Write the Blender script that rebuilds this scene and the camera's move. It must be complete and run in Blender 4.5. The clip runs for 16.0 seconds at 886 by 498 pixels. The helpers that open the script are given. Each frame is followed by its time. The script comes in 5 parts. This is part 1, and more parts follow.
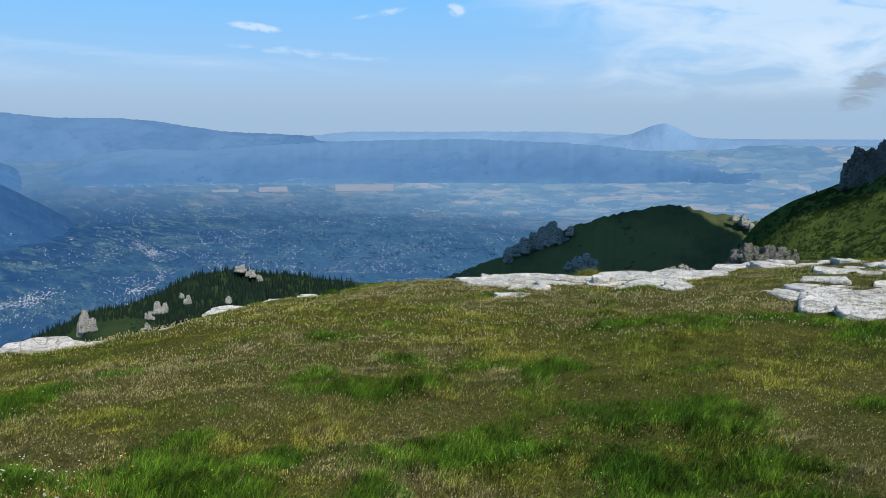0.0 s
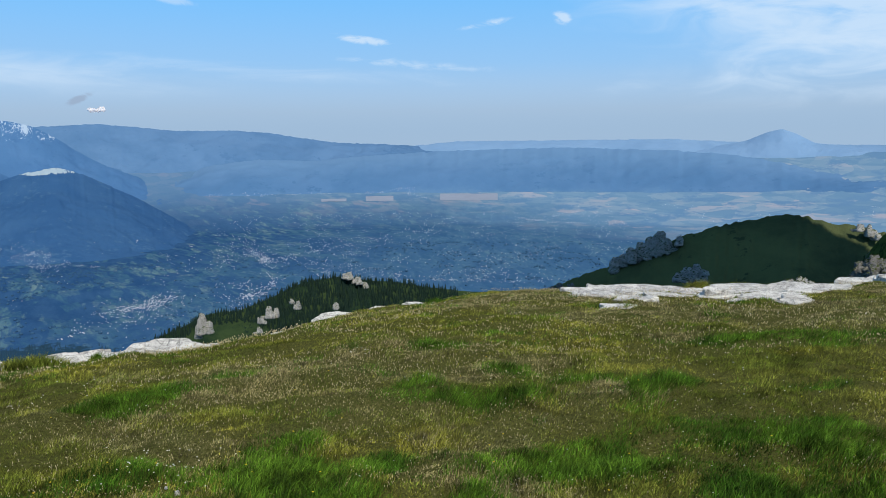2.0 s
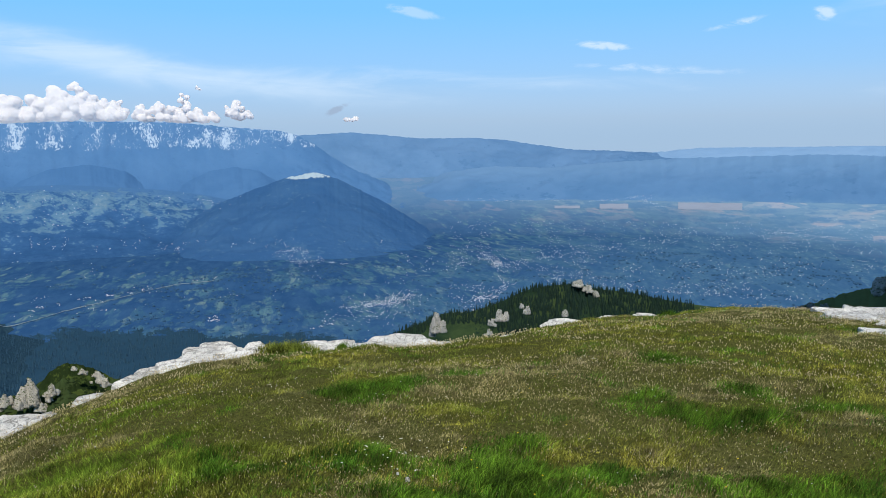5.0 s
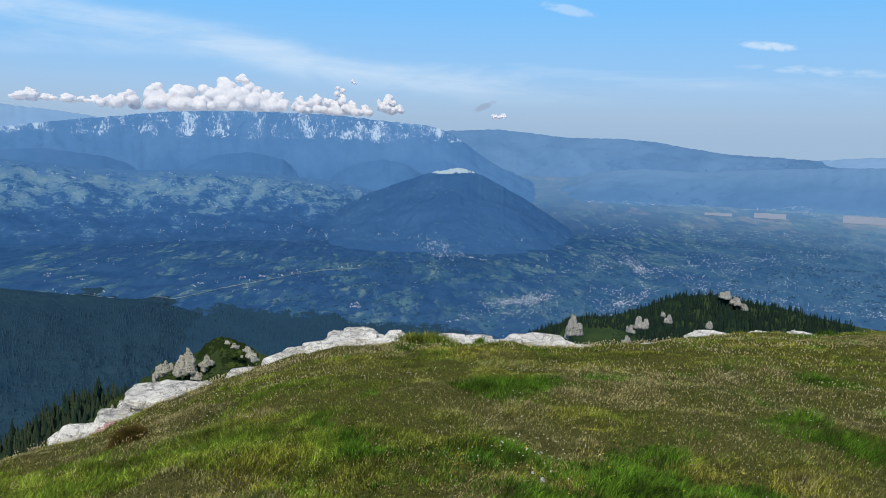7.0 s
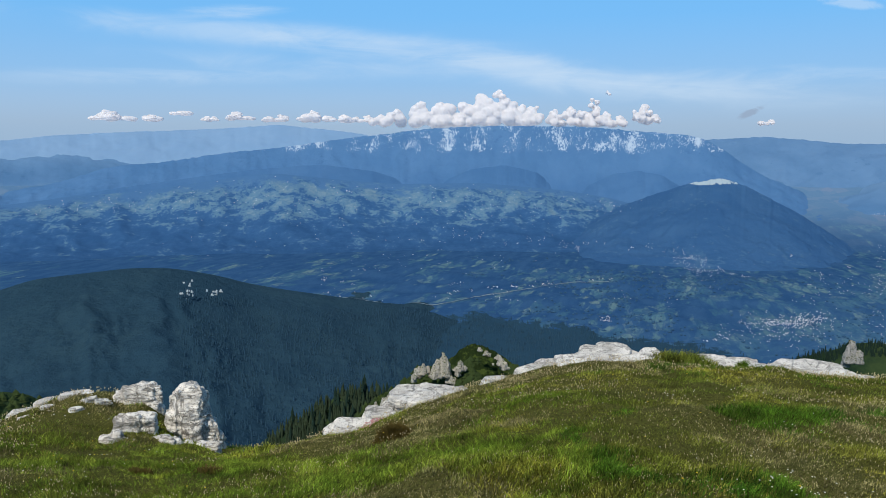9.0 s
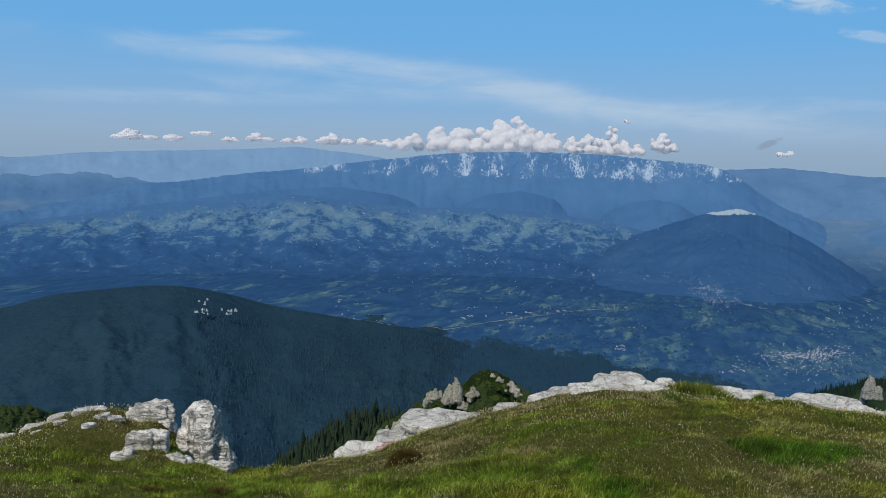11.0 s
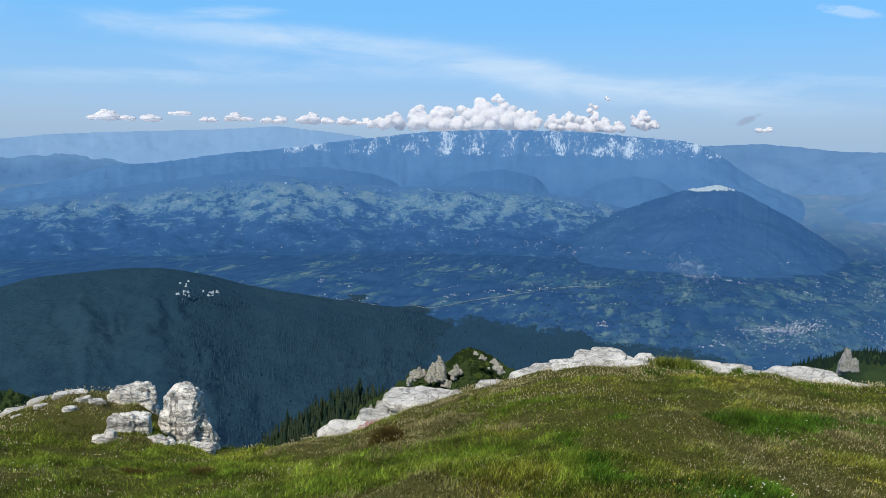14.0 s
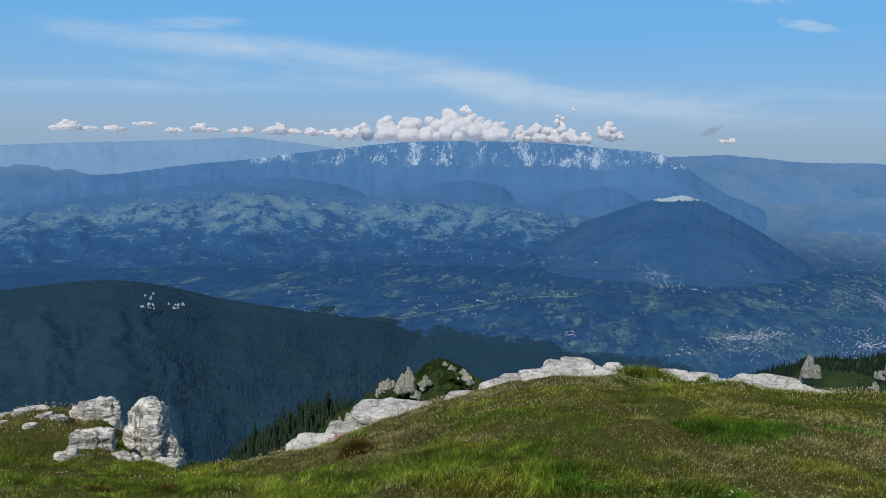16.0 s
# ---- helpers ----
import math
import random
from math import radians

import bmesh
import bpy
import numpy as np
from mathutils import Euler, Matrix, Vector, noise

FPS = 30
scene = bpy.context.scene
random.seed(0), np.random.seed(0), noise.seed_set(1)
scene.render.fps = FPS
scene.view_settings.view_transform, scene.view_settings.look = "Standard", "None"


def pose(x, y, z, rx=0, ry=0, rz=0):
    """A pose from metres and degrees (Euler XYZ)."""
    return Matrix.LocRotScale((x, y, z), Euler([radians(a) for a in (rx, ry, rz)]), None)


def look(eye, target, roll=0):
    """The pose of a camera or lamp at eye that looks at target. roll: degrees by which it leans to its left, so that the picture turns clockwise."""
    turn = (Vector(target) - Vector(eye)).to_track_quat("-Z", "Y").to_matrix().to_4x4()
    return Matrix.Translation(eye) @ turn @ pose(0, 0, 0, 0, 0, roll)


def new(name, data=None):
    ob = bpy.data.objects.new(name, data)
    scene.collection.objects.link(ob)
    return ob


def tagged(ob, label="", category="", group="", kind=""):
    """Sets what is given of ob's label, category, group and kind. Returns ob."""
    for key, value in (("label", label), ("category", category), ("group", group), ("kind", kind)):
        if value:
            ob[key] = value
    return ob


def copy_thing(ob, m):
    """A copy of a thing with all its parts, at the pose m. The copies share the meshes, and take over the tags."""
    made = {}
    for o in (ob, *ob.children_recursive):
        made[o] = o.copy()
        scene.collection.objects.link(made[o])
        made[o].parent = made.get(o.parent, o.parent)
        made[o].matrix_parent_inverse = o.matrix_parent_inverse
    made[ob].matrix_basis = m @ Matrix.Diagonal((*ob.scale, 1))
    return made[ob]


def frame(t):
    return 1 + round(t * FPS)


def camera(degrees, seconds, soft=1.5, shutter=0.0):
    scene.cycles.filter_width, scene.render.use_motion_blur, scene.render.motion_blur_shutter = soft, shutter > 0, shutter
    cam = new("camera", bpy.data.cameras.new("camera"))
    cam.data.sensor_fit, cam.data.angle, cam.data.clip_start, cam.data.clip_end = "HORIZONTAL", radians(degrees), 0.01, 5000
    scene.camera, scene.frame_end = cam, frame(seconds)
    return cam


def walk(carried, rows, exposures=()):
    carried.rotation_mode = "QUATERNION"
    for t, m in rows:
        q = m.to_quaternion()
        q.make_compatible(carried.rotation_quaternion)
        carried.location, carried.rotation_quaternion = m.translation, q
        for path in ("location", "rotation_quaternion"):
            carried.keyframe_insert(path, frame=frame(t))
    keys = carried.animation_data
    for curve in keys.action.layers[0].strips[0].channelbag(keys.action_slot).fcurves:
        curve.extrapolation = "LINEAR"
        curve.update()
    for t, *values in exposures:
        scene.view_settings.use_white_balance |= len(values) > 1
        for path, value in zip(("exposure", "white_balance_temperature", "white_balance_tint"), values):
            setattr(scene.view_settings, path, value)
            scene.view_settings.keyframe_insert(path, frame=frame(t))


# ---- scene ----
import functools
cam = camera(58.85, 16.0, soft=0.9)
EYE = 1.6  # metres above the turf

# ---- the camera's turn on the spot: seconds, shift x y z, yaw, pitch, roll ----
TURN = [
    (0.0, 0.000, 0.000, 0.000, -0.00, -8.60, -0.00),
    (0.5, -0.003, -0.004, 0.001, 0.80, -8.45, 0.03),
    (1.0, -0.007, -0.008, 0.005, 2.71, -8.29, 0.28),
    (1.5, -0.010, -0.003, 0.004, 4.92, -8.12, 0.54),
    (2.0, -0.009, -0.002, 0.000, 7.54, -7.90, 0.60),
    (2.5, -0.003, 0.000, 0.003, 9.31, -7.75, 0.55),
    (3.0, 0.015, -0.014, 0.003, 11.86, -7.58, 0.41),
    (3.5, 0.025, -0.011, 0.002, 15.01, -7.52, 0.15),
    (4.0, 0.014, -0.014, 0.001, 18.84, -7.66, -0.02),
    (4.2, 0.014, -0.014, 0.001, 20.26, -7.58, 0.19),
    (6.3, -0.032, -0.025, -0.011, 30.43, -7.34, -0.07),
    (6.5, -0.032, -0.025, -0.011, 31.74, -7.45, -0.33),
    (7.0, -0.040, -0.032, -0.010, 34.96, -7.46, -1.34),
    (7.5, -0.057, -0.020, -0.011, 37.42, -7.51, -1.61),
    (8.0, -0.050, -0.041, -0.001, 42.31, -7.48, -0.95),
    (8.5, -0.068, -0.040, -0.005, 48.25, -7.11, -0.20),
    (9.0, -0.074, -0.045, -0.004, 53.13, -6.82, -0.20),
    (9.2, -0.074, -0.045, -0.004, 53.73, -6.76, -0.40),
    (11.5, -0.076, -0.054, 0.001, 54.43, -4.85, -1.37),
    (12.0, -0.068, -0.054, 0.002, 54.36, -4.93, -1.01),
    (12.5, -0.077, -0.049, -0.003, 54.28, -5.59, -0.79),
    (13.0, -0.067, -0.051, -0.000, 54.22, -5.72, -0.76),
    (13.5, -0.057, -0.055, 0.001, 54.01, -5.90, -0.79),
    (14.0, -0.063, -0.041, -0.002, 53.00, -6.58, -0.88),
    (14.5, -0.059, -0.035, -0.003, 51.62, -6.72, -0.93),
    (15.0, -0.056, -0.034, 0.001, 50.51, -6.63, -0.65),
    (15.5, -0.067, -0.040, 0.001, 50.46, -6.39, -0.79),
    (16.0, -0.072, -0.041, 0.001, 50.70, -5.77, -0.86),
]
walk(cam, [(t, pose(x, y, EYE + z, 90 + p, r, w)) for t, x, y, z, w, p, r in TURN], [(0.0, 0.15), (2.5, 0.11), (4.0, 0.17), (6.5, 0.27), (7.0, 0.10), (7.5, 0.34), (8.0, 0.24), (8.5, 0.06), (9.0, 0.03), (11.5, -0.30), (13.0, -0.20), (13.8, 0.06), (14.5, 0.20), (15.5, 0.0), (16.0, -0.20)])

# ---- daylight: clear sky, sun behind the viewer ----
SUN_AZ, SUN_EL = -150.0, 46.0  # degrees, azimuth counted to the left of the first view

world = bpy.data.worlds.new("sky")
scene.world = world
world.use_nodes = True


class Nodes:
    """Short hand for building node trees."""

    def __init__(self, tree):
        self.tree = tree
        tree.nodes.clear()

    def add(self, kind, **settings):
        node = self.tree.nodes.new(kind)
        for key, value in settings.items():
            if key == "operation":
                node.operation = value
            elif key == "blend_type":
                node.blend_type = value
            elif key == "data_type":
                node.data_type = value
            elif key == "feature":
                node.feature = value
            elif key == "sky_type":
                node.sky_type = value
            elif key == "clamp":
                node.use_clamp = value
        return node

    def link(self, a, b):
        self.tree.links.new(a, b)

    def set(self, socket, value):
        if hasattr(value, "is_linked") or hasattr(value, "links"):
            self.link(value, socket)
        else:
            socket.default_value = value

    def math(self, op, a, b=0.0, clamp=False):
        n = self.add("ShaderNodeMath", operation=op, clamp=clamp)
        self.set(n.inputs[0], a)
        self.set(n.inputs[1], b)
        return n.outputs[0]

    def mix(self, fac, a, b, blend="MIX"):
        n = self.add("ShaderNodeMix", data_type="RGBA", blend_type=blend)
        self.set(n.inputs[0], fac)
        self.set(n.inputs[6], a)
        self.set(n.inputs[7], b)
        return n.outputs[2]

    def ramp(self, fac, stops):
        n = self.add("ShaderNodeValToRGB")
        els = n.color_ramp.elements
        while len(els) < len(stops):
            els.new(0.5)
        for e, (p, c) in zip(els, stops):
            e.position = p
            e.color = (*c, 1) if len(c) == 3 else c
        self.set(n.inputs[0], fac)
        return n.outputs[0]

    def step(self, fac, lo, hi):
        n = self.add("ShaderNodeMapRange")
        n.interpolation_type = "SMOOTHSTEP"
        self.set(n.inputs[0], fac)
        n.inputs[1].default_value, n.inputs[2].default_value = lo, hi
        return n.outputs[0]

    def noise(self, vec, scale, detail=4.0, rough=0.55, distort=0.0):
        n = self.add("ShaderNodeTexNoise")
        self.set(n.inputs["Vector"], vec)
        n.inputs["Scale"].default_value = scale
        n.inputs["Detail"].default_value = detail
        n.inputs["Roughness"].default_value = rough
        n.inputs["Distortion"].default_value = distort
        return n.outputs[0]

    def voronoi(self, vec, scale, feature="F1", randomness=1.0):
        n = self.add("ShaderNodeTexVoronoi", feature=feature)
        self.set(n.inputs["Vector"], vec)
        n.inputs["Scale"].default_value = scale
        n.inputs["Randomness"].default_value = randomness
        return n

    def stretch(self, vec, scale, turn=0.0, shift=(0, 0, 0)):
        n = self.add("ShaderNodeMapping")
        self.set(n.inputs[0], vec)
        n.inputs["Location"].default_value = shift
        n.inputs["Rotation"].default_value = (0, 0, radians(turn))
        n.inputs["Scale"].default_value = scale
        return n.outputs[0]

    def bump(self, height, strength, distance):
        n = self.add("ShaderNodeBump")
        n.inputs["Strength"].default_value = strength
        n.inputs["Distance"].default_value = distance
        self.link(height, n.inputs["Height"])
        return n.outputs[0]


def build_sky():
    n = Nodes(world.node_tree)
    coord = n.add("ShaderNodeTexCoord").outputs["Generated"]
    sky = n.add("ShaderNodeTexSky", sky_type="NISHITA")
    sky.sun_disc = False
    sky.sun_elevation = radians(SUN_EL)
    sky.sun_rotation = radians(-SUN_AZ)
    sky.altitude, sky.air_density, sky.dust_density, sky.ozone_density = 2000, 1.0, 1.0, 2.0
    sep = n.add("ShaderNodeSeparateXYZ")
    n.link(coord, sep.inputs[0])
    x, y, z = sep.outputs
    az = n.math("MULTIPLY", n.math("ARCTAN2", n.math("MULTIPLY", x, -1.0), y), 57.29578)
    el = n.math("MULTIPLY", n.math("ARCSINE", z), 57.29578)
    flat = n.add("ShaderNodeCombineXYZ")
    n.link(az, flat.inputs[0])
    n.link(el, flat.inputs[1])
    flat = flat.outputs[0]
    blue = n.mix(n.ramp(n.math("DIVIDE", el, 90.0), [(0.0, (0.85,) * 3), (0.2, (0.8,) * 3), (0.5, (0.15,) * 3), (1.0, (0.0,) * 3)]), sky.outputs[0], (1.4, 5.1, 9.9, 1))
    # milky band of air over the horizon
    haze = n.ramp(n.math("DIVIDE", el, 16.0), [(0.0, (0.97,) * 3), (0.13, (0.92,) * 3), (0.34, (0.42,) * 3), (0.6, (0.10,) * 3), (1.0, (0.0,) * 3)])
    blue = n.mix(haze, blue, n.mix(n.step(el, 0.5, 4.5), (3.3, 4.6, 6.2, 1), (4.15, 5.25, 6.6, 1)))
    soft = n.noise(n.stretch(flat, (0.16, 0.5, 1), -14, (5, 1, 0)), 1.0, 5, 0.55, 0.7)
    fibre = n.noise(n.stretch(flat, (0.11, 0.75, 1), 6, (3.1, 0.4, 0)), 1.0, 7, 0.62, 0.9)
    puff = n.noise(n.stretch(flat, (0.42, 1.3, 1), -8), 1.0, 7, 0.62, 0.6)

    def bank(a, e, wide, tall, lean, grain, lo, hi):
        """A cloud about azimuth a and height e, that long and tall in degrees, leaning, frayed by the grain."""
        c, s = math.cos(radians(lean)), math.sin(radians(lean))
        da, de = n.math("SUBTRACT", az, a), n.math("SUBTRACT", el, e)
        u = n.math("DIVIDE", n.math("ADD", n.math("MULTIPLY", da, c), n.math("MULTIPLY", de, s)), wide)
        v = n.math("DIVIDE", n.math("SUBTRACT", n.math("MULTIPLY", de, c), n.math("MULTIPLY", da, s)), tall)
        d2 = n.math("ADD", n.math("MULTIPLY", u, u), n.math("MULTIPLY", v, v))
        body = n.math("POWER", 2.718, n.math("MULTIPLY", d2, -1.0))
        return n.step(n.math("MULTIPLY", body, n.math("SUBTRACT", n.math("MULTIPLY", grain, 2.6), 0.42)), lo, hi)

    thin = [bank(66, 8.2, 15, 0.9, 2.0, soft, 0.10, 1.0), bank(58, 7.6, 12, 1.1, 5.0, fibre, 0.15, 1.1), bank(48, 6.3, 8, 1.1, 11, fibre, 0.12, 1.0), bank(42, 5.3, 13, 1.3, 7, soft, 0.10, 1.2), bank(34, 4.6, 12, 1.1, 5, fibre, 0.15, 1.3),
            bank(68, 9.6, 4, 0.5, -4, fibre, 0.2, 1.1), bank(72, 5.2, 12, 0.7, -2, fibre, 0.2, 1.4), bank(62, 6.2, 14, 1.0, 2, soft, 0.2, 1.6), bank(21, 4.9, 20, 0.8, 3, fibre, 0.35, 1.5), bank(26.5, 9.6, 2.2, 0.42, 12, puff, 0.35, 0.8)]
    thick = [bank(-24, 8.0, 18, 3.8, 4, soft, 0.10, 0.85), bank(-26, 4.6, 20, 2.2, -3, soft, 0.2, 1.1), bank(13.3, 7.05, 2.6, 0.36, 8, puff, 0.35, 0.85), bank(4.2, 8.1, 2.6, 0.34, -10, puff, 0.4, 1.0),
             bank(-0.9, 8.3, 0.9, 0.5, 15, puff, 0.35, 0.85), bank(9, 5.3, 7, 0.45, 4, puff, 0.45, 1.4), bank(30, 12, 5, 1.0, 10, puff, 0.4, 1.2), bank(5, 13, 8, 1.2, 6, puff, 0.4, 1.2)]
    colour = blue
    for k, mask in enumerate(thin + thick):
        colour = n.mix(n.math("MULTIPLY", mask, 0.40 if k < len(thin) else 0.70), colour, (6.3, 7.6, 9.0, 1))
    grey = bank(-28.2, 2.9, 2.6, 1.5, -35, puff, 0.4, 0.95)
    colour = n.mix(n.math("MULTIPLY", grey, 0.75), colour, (2.5, 3.1, 3.9, 1))
    wisp = bank(32.0, 2.9, 1.3, 0.34, -25, puff, 0.45, 0.9)
    colour = n.mix(n.math("MULTIPLY", wisp, 0.8), colour, (3.0, 3.9, 5.3, 1))
    back = n.add("ShaderNodeBackground")
    n.link(colour, back.inputs[0])
    back.inputs[1].default_value = 0.1
    out = n.add("ShaderNodeOutputWorld")
    n.link(back.outputs[0], out.inputs[0])


build_sky()

sun = new("sun", bpy.data.lights.new("sun", "SUN"))
sun.data.energy, sun.data.angle, sun.data.color = 4.7, radians(0.53), (1.0, 0.91, 0.77)
_a, _e = radians(SUN_AZ), radians(SUN_EL)
sun.matrix_world = look((-math.sin(_a) * math.cos(_e) * 60, math.cos(_a) * math.cos(_e) * 60, math.sin(_e) * 60), (0, 0, 0))

# ---- materials ----
def material(name):
    mat = bpy.data.materials.new(name)
    mat.use_nodes = True
    return mat, Nodes(mat.node_tree)


def finish(n, colour, rough=0.9, normal=None, spec=0.2, translucent=0.0):
    b = n.add("ShaderNodeBsdfPrincipled")
    n.set(b.inputs["Base Color"], colour)
    n.set(b.inputs["Roughness"], rough)
    b.inputs["Specular IOR Level"].default_value = spec
    if normal is not None:
        n.link(normal, b.inputs["Normal"])
    shader = b.outputs[0]
    if translucent:
        tr = n.add("ShaderNodeBsdfTranslucent")
        n.set(tr.inputs[0], colour)
        m = n.add("ShaderNodeMixShader")
        m.inputs[0].default_value = translucent
        n.link(shader, m.inputs[1])
        n.link(tr.outputs[0], m.inputs[2])
        shader = m.outputs[0]
    out = n.add("ShaderNodeOutputMaterial")
    n.link(shader, out.inputs[0])


def where(n):
    return n.add("ShaderNodeNewGeometry").outputs["Position"]


def tint(n, colour, k):
    """A colour scaled by a plain factor."""
    comb = n.add("ShaderNodeCombineColor")
    for i in range(3):
        n.link(k, comb.inputs[i])
    return n.mix(1.0, colour, comb.outputs[0], "MULTIPLY")


def turf_material():
    mat, n = material("turf")
    p = where(n)
    flat = n.stretch(p, (1, 1, 0.2))
    c = n.mix(n.noise(flat, 1.4, 6, 0.65, 0.3), (0.060, 0.075, 0.015, 1), (0.125, 0.115, 0.040, 1))
    c = n.mix(n.step(n.noise(p, 45, 5, 0.75), 0.44, 0.62), c, (0.040, 0.042, 0.012, 1))
    finish(n, c, 1.0, n.bump(n.noise(p, 30, 5, 0.7), 0.9, 0.04), 0.0)
    return mat


def blade_material(name, dull, rich, patch, moss=None, spread=0.5):
    """Grass of one kind: two tones that change over patches of that many metres, a little from blade to blade."""
    mat, n = material(name)
    flat = n.stretch(where(n), (1, 1, 0.2))
    c = n.mix(n.step(n.noise(flat, 1.0 / patch, 5, 0.62, 0.4), 0.36, 0.64), (*dull, 1), (*rich, 1))
    if moss:
        c = n.mix(n.math("MULTIPLY", n.step(n.noise(n.stretch(flat, (1, 1, 1), 0, (1, 9, 0)), 0.7, 5, 0.62), 0.57, 0.68), 0.75), c, (*moss, 1))
    # noise mottling that paints shaded gaps and bright tips of tufts into the colour
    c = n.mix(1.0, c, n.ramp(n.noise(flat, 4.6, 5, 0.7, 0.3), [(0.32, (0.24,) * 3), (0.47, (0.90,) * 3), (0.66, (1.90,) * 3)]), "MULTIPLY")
    isl = n.add("ShaderNodeNewGeometry").outputs["Random Per Island"]
    c = tint(n, c, n.math("ADD", n.math("MULTIPLY", n.math("POWER", isl, 2.0), spread * 2.8), 1.0 - spread * 0.85))
    finish(n, c, 0.75, None, 0.10, 0.3)
    return mat


def plain_material(name, colour, rough=0.8, vary=0.25, scale=3.0, translucent=0.0, spec=0.2):
    mat, n = material(name)
    p = where(n)
    k = n.noise(p, scale, 5, 0.6)
    c = n.mix(k, tuple(v * (1 - vary) for v in colour) + (1,), tuple(v * (1 + vary) for v in colour) + (1,))
    finish(n, c, rough, None, spec, translucent)
    return mat


def limestone_material():
    mat, n = material("limestone")
    p = where(n)
    strat = n.stretch(p, (1, 1, 3.2))
    big = n.noise(strat, 2.2, 6, 0.62, 0.4)
    fine = n.noise(p, 34, 6, 0.7)
    c = n.ramp(big, [(0.30, (0.34, 0.33, 0.31)), (0.46, (0.56, 0.55, 0.52)), (0.62, (0.68, 0.67, 0.635)), (0.8, (0.58, 0.57, 0.54))])
    lichen = n.step(n.noise(p, 9, 5, 0.7), 0.58, 0.70)
    c = n.mix(n.math("MULTIPLY", lichen, 0.45), c, (0.33, 0.32, 0.27, 1))
    vein = n.math("ABSOLUTE", n.math("SUBTRACT", n.noise(n.stretch(p, (1.4, 1.4, 0.7)), 2.4, 5, 0.55, 0.8), 0.5))
    bedding = n.math("ABSOLUTE", n.math("SUBTRACT", n.noise(n.stretch(p, (0.8, 0.8, 7.0)), 2.2, 5, 0.6, 0.4), 0.5))
    seam = n.math("MULTIPLY", n.step(vein, 0.002, 0.016), n.step(bedding, 0.002, 0.020))
    c = n.mix(n.math("ADD", n.math("MULTIPLY", seam, 0.62), 0.38), (0.10, 0.095, 0.085, 1), c)
    streak = n.step(n.noise(n.stretch(p, (5.0, 5.0, 0.8)), 2.0, 5, 0.65, 0.5), 0.52, 0.66)
    c = n.mix(n.math("MULTIPLY", streak, 0.30), c, (0.27, 0.265, 0.25, 1))
    pit = n.step(n.noise(p, 60, 3, 0.6), 0.36, 0.46)
    c = n.mix(pit, (0.24, 0.235, 0.21, 1), c)
    h = n.math("ADD", n.math("MULTIPLY", big, 1.2), n.math("ADD", n.math("MULTIPLY", fine, 0.35), n.math("MULTIPLY", seam, 0.5)))
    finish(n, c, 0.92, n.bump(h, 0.8, 0.06), 0.15)
    return mat


def crag_material(name, light, dark, green, scale, cover=0.5):
    """Far rock with grass on its ledges."""
    mat, n = material(name)
    geo = n.add("ShaderNodeNewGeometry")
    p = geo.outputs["Position"]
    sep = n.add("ShaderNodeSeparateXYZ")
    n.link(geo.outputs["True Normal"], sep.inputs[0])
    up = n.math("ADD", sep.outputs[2], n.math("MULTIPLY", n.math("SUBTRACT", n.noise(p, scale * 1.6, 4), 0.5), 0.9))
    rock = n.mix(n.noise(n.stretch(p, (1.6, 1.6, 0.5)), scale * 2.5, 6, 0.7), (*dark, 1), (*light, 1))
    c = n.mix(n.step(up, cover, cover + 0.15), rock, (*green, 1))
    h = n.noise(n.stretch(p, (1.5, 1.5, 0.6)), scale * 3, 6, 0.7)
    finish(n, c, 0.95, n.bump(h, 0.8, 1.2 / scale * 0.3), 0.1)
    return mat


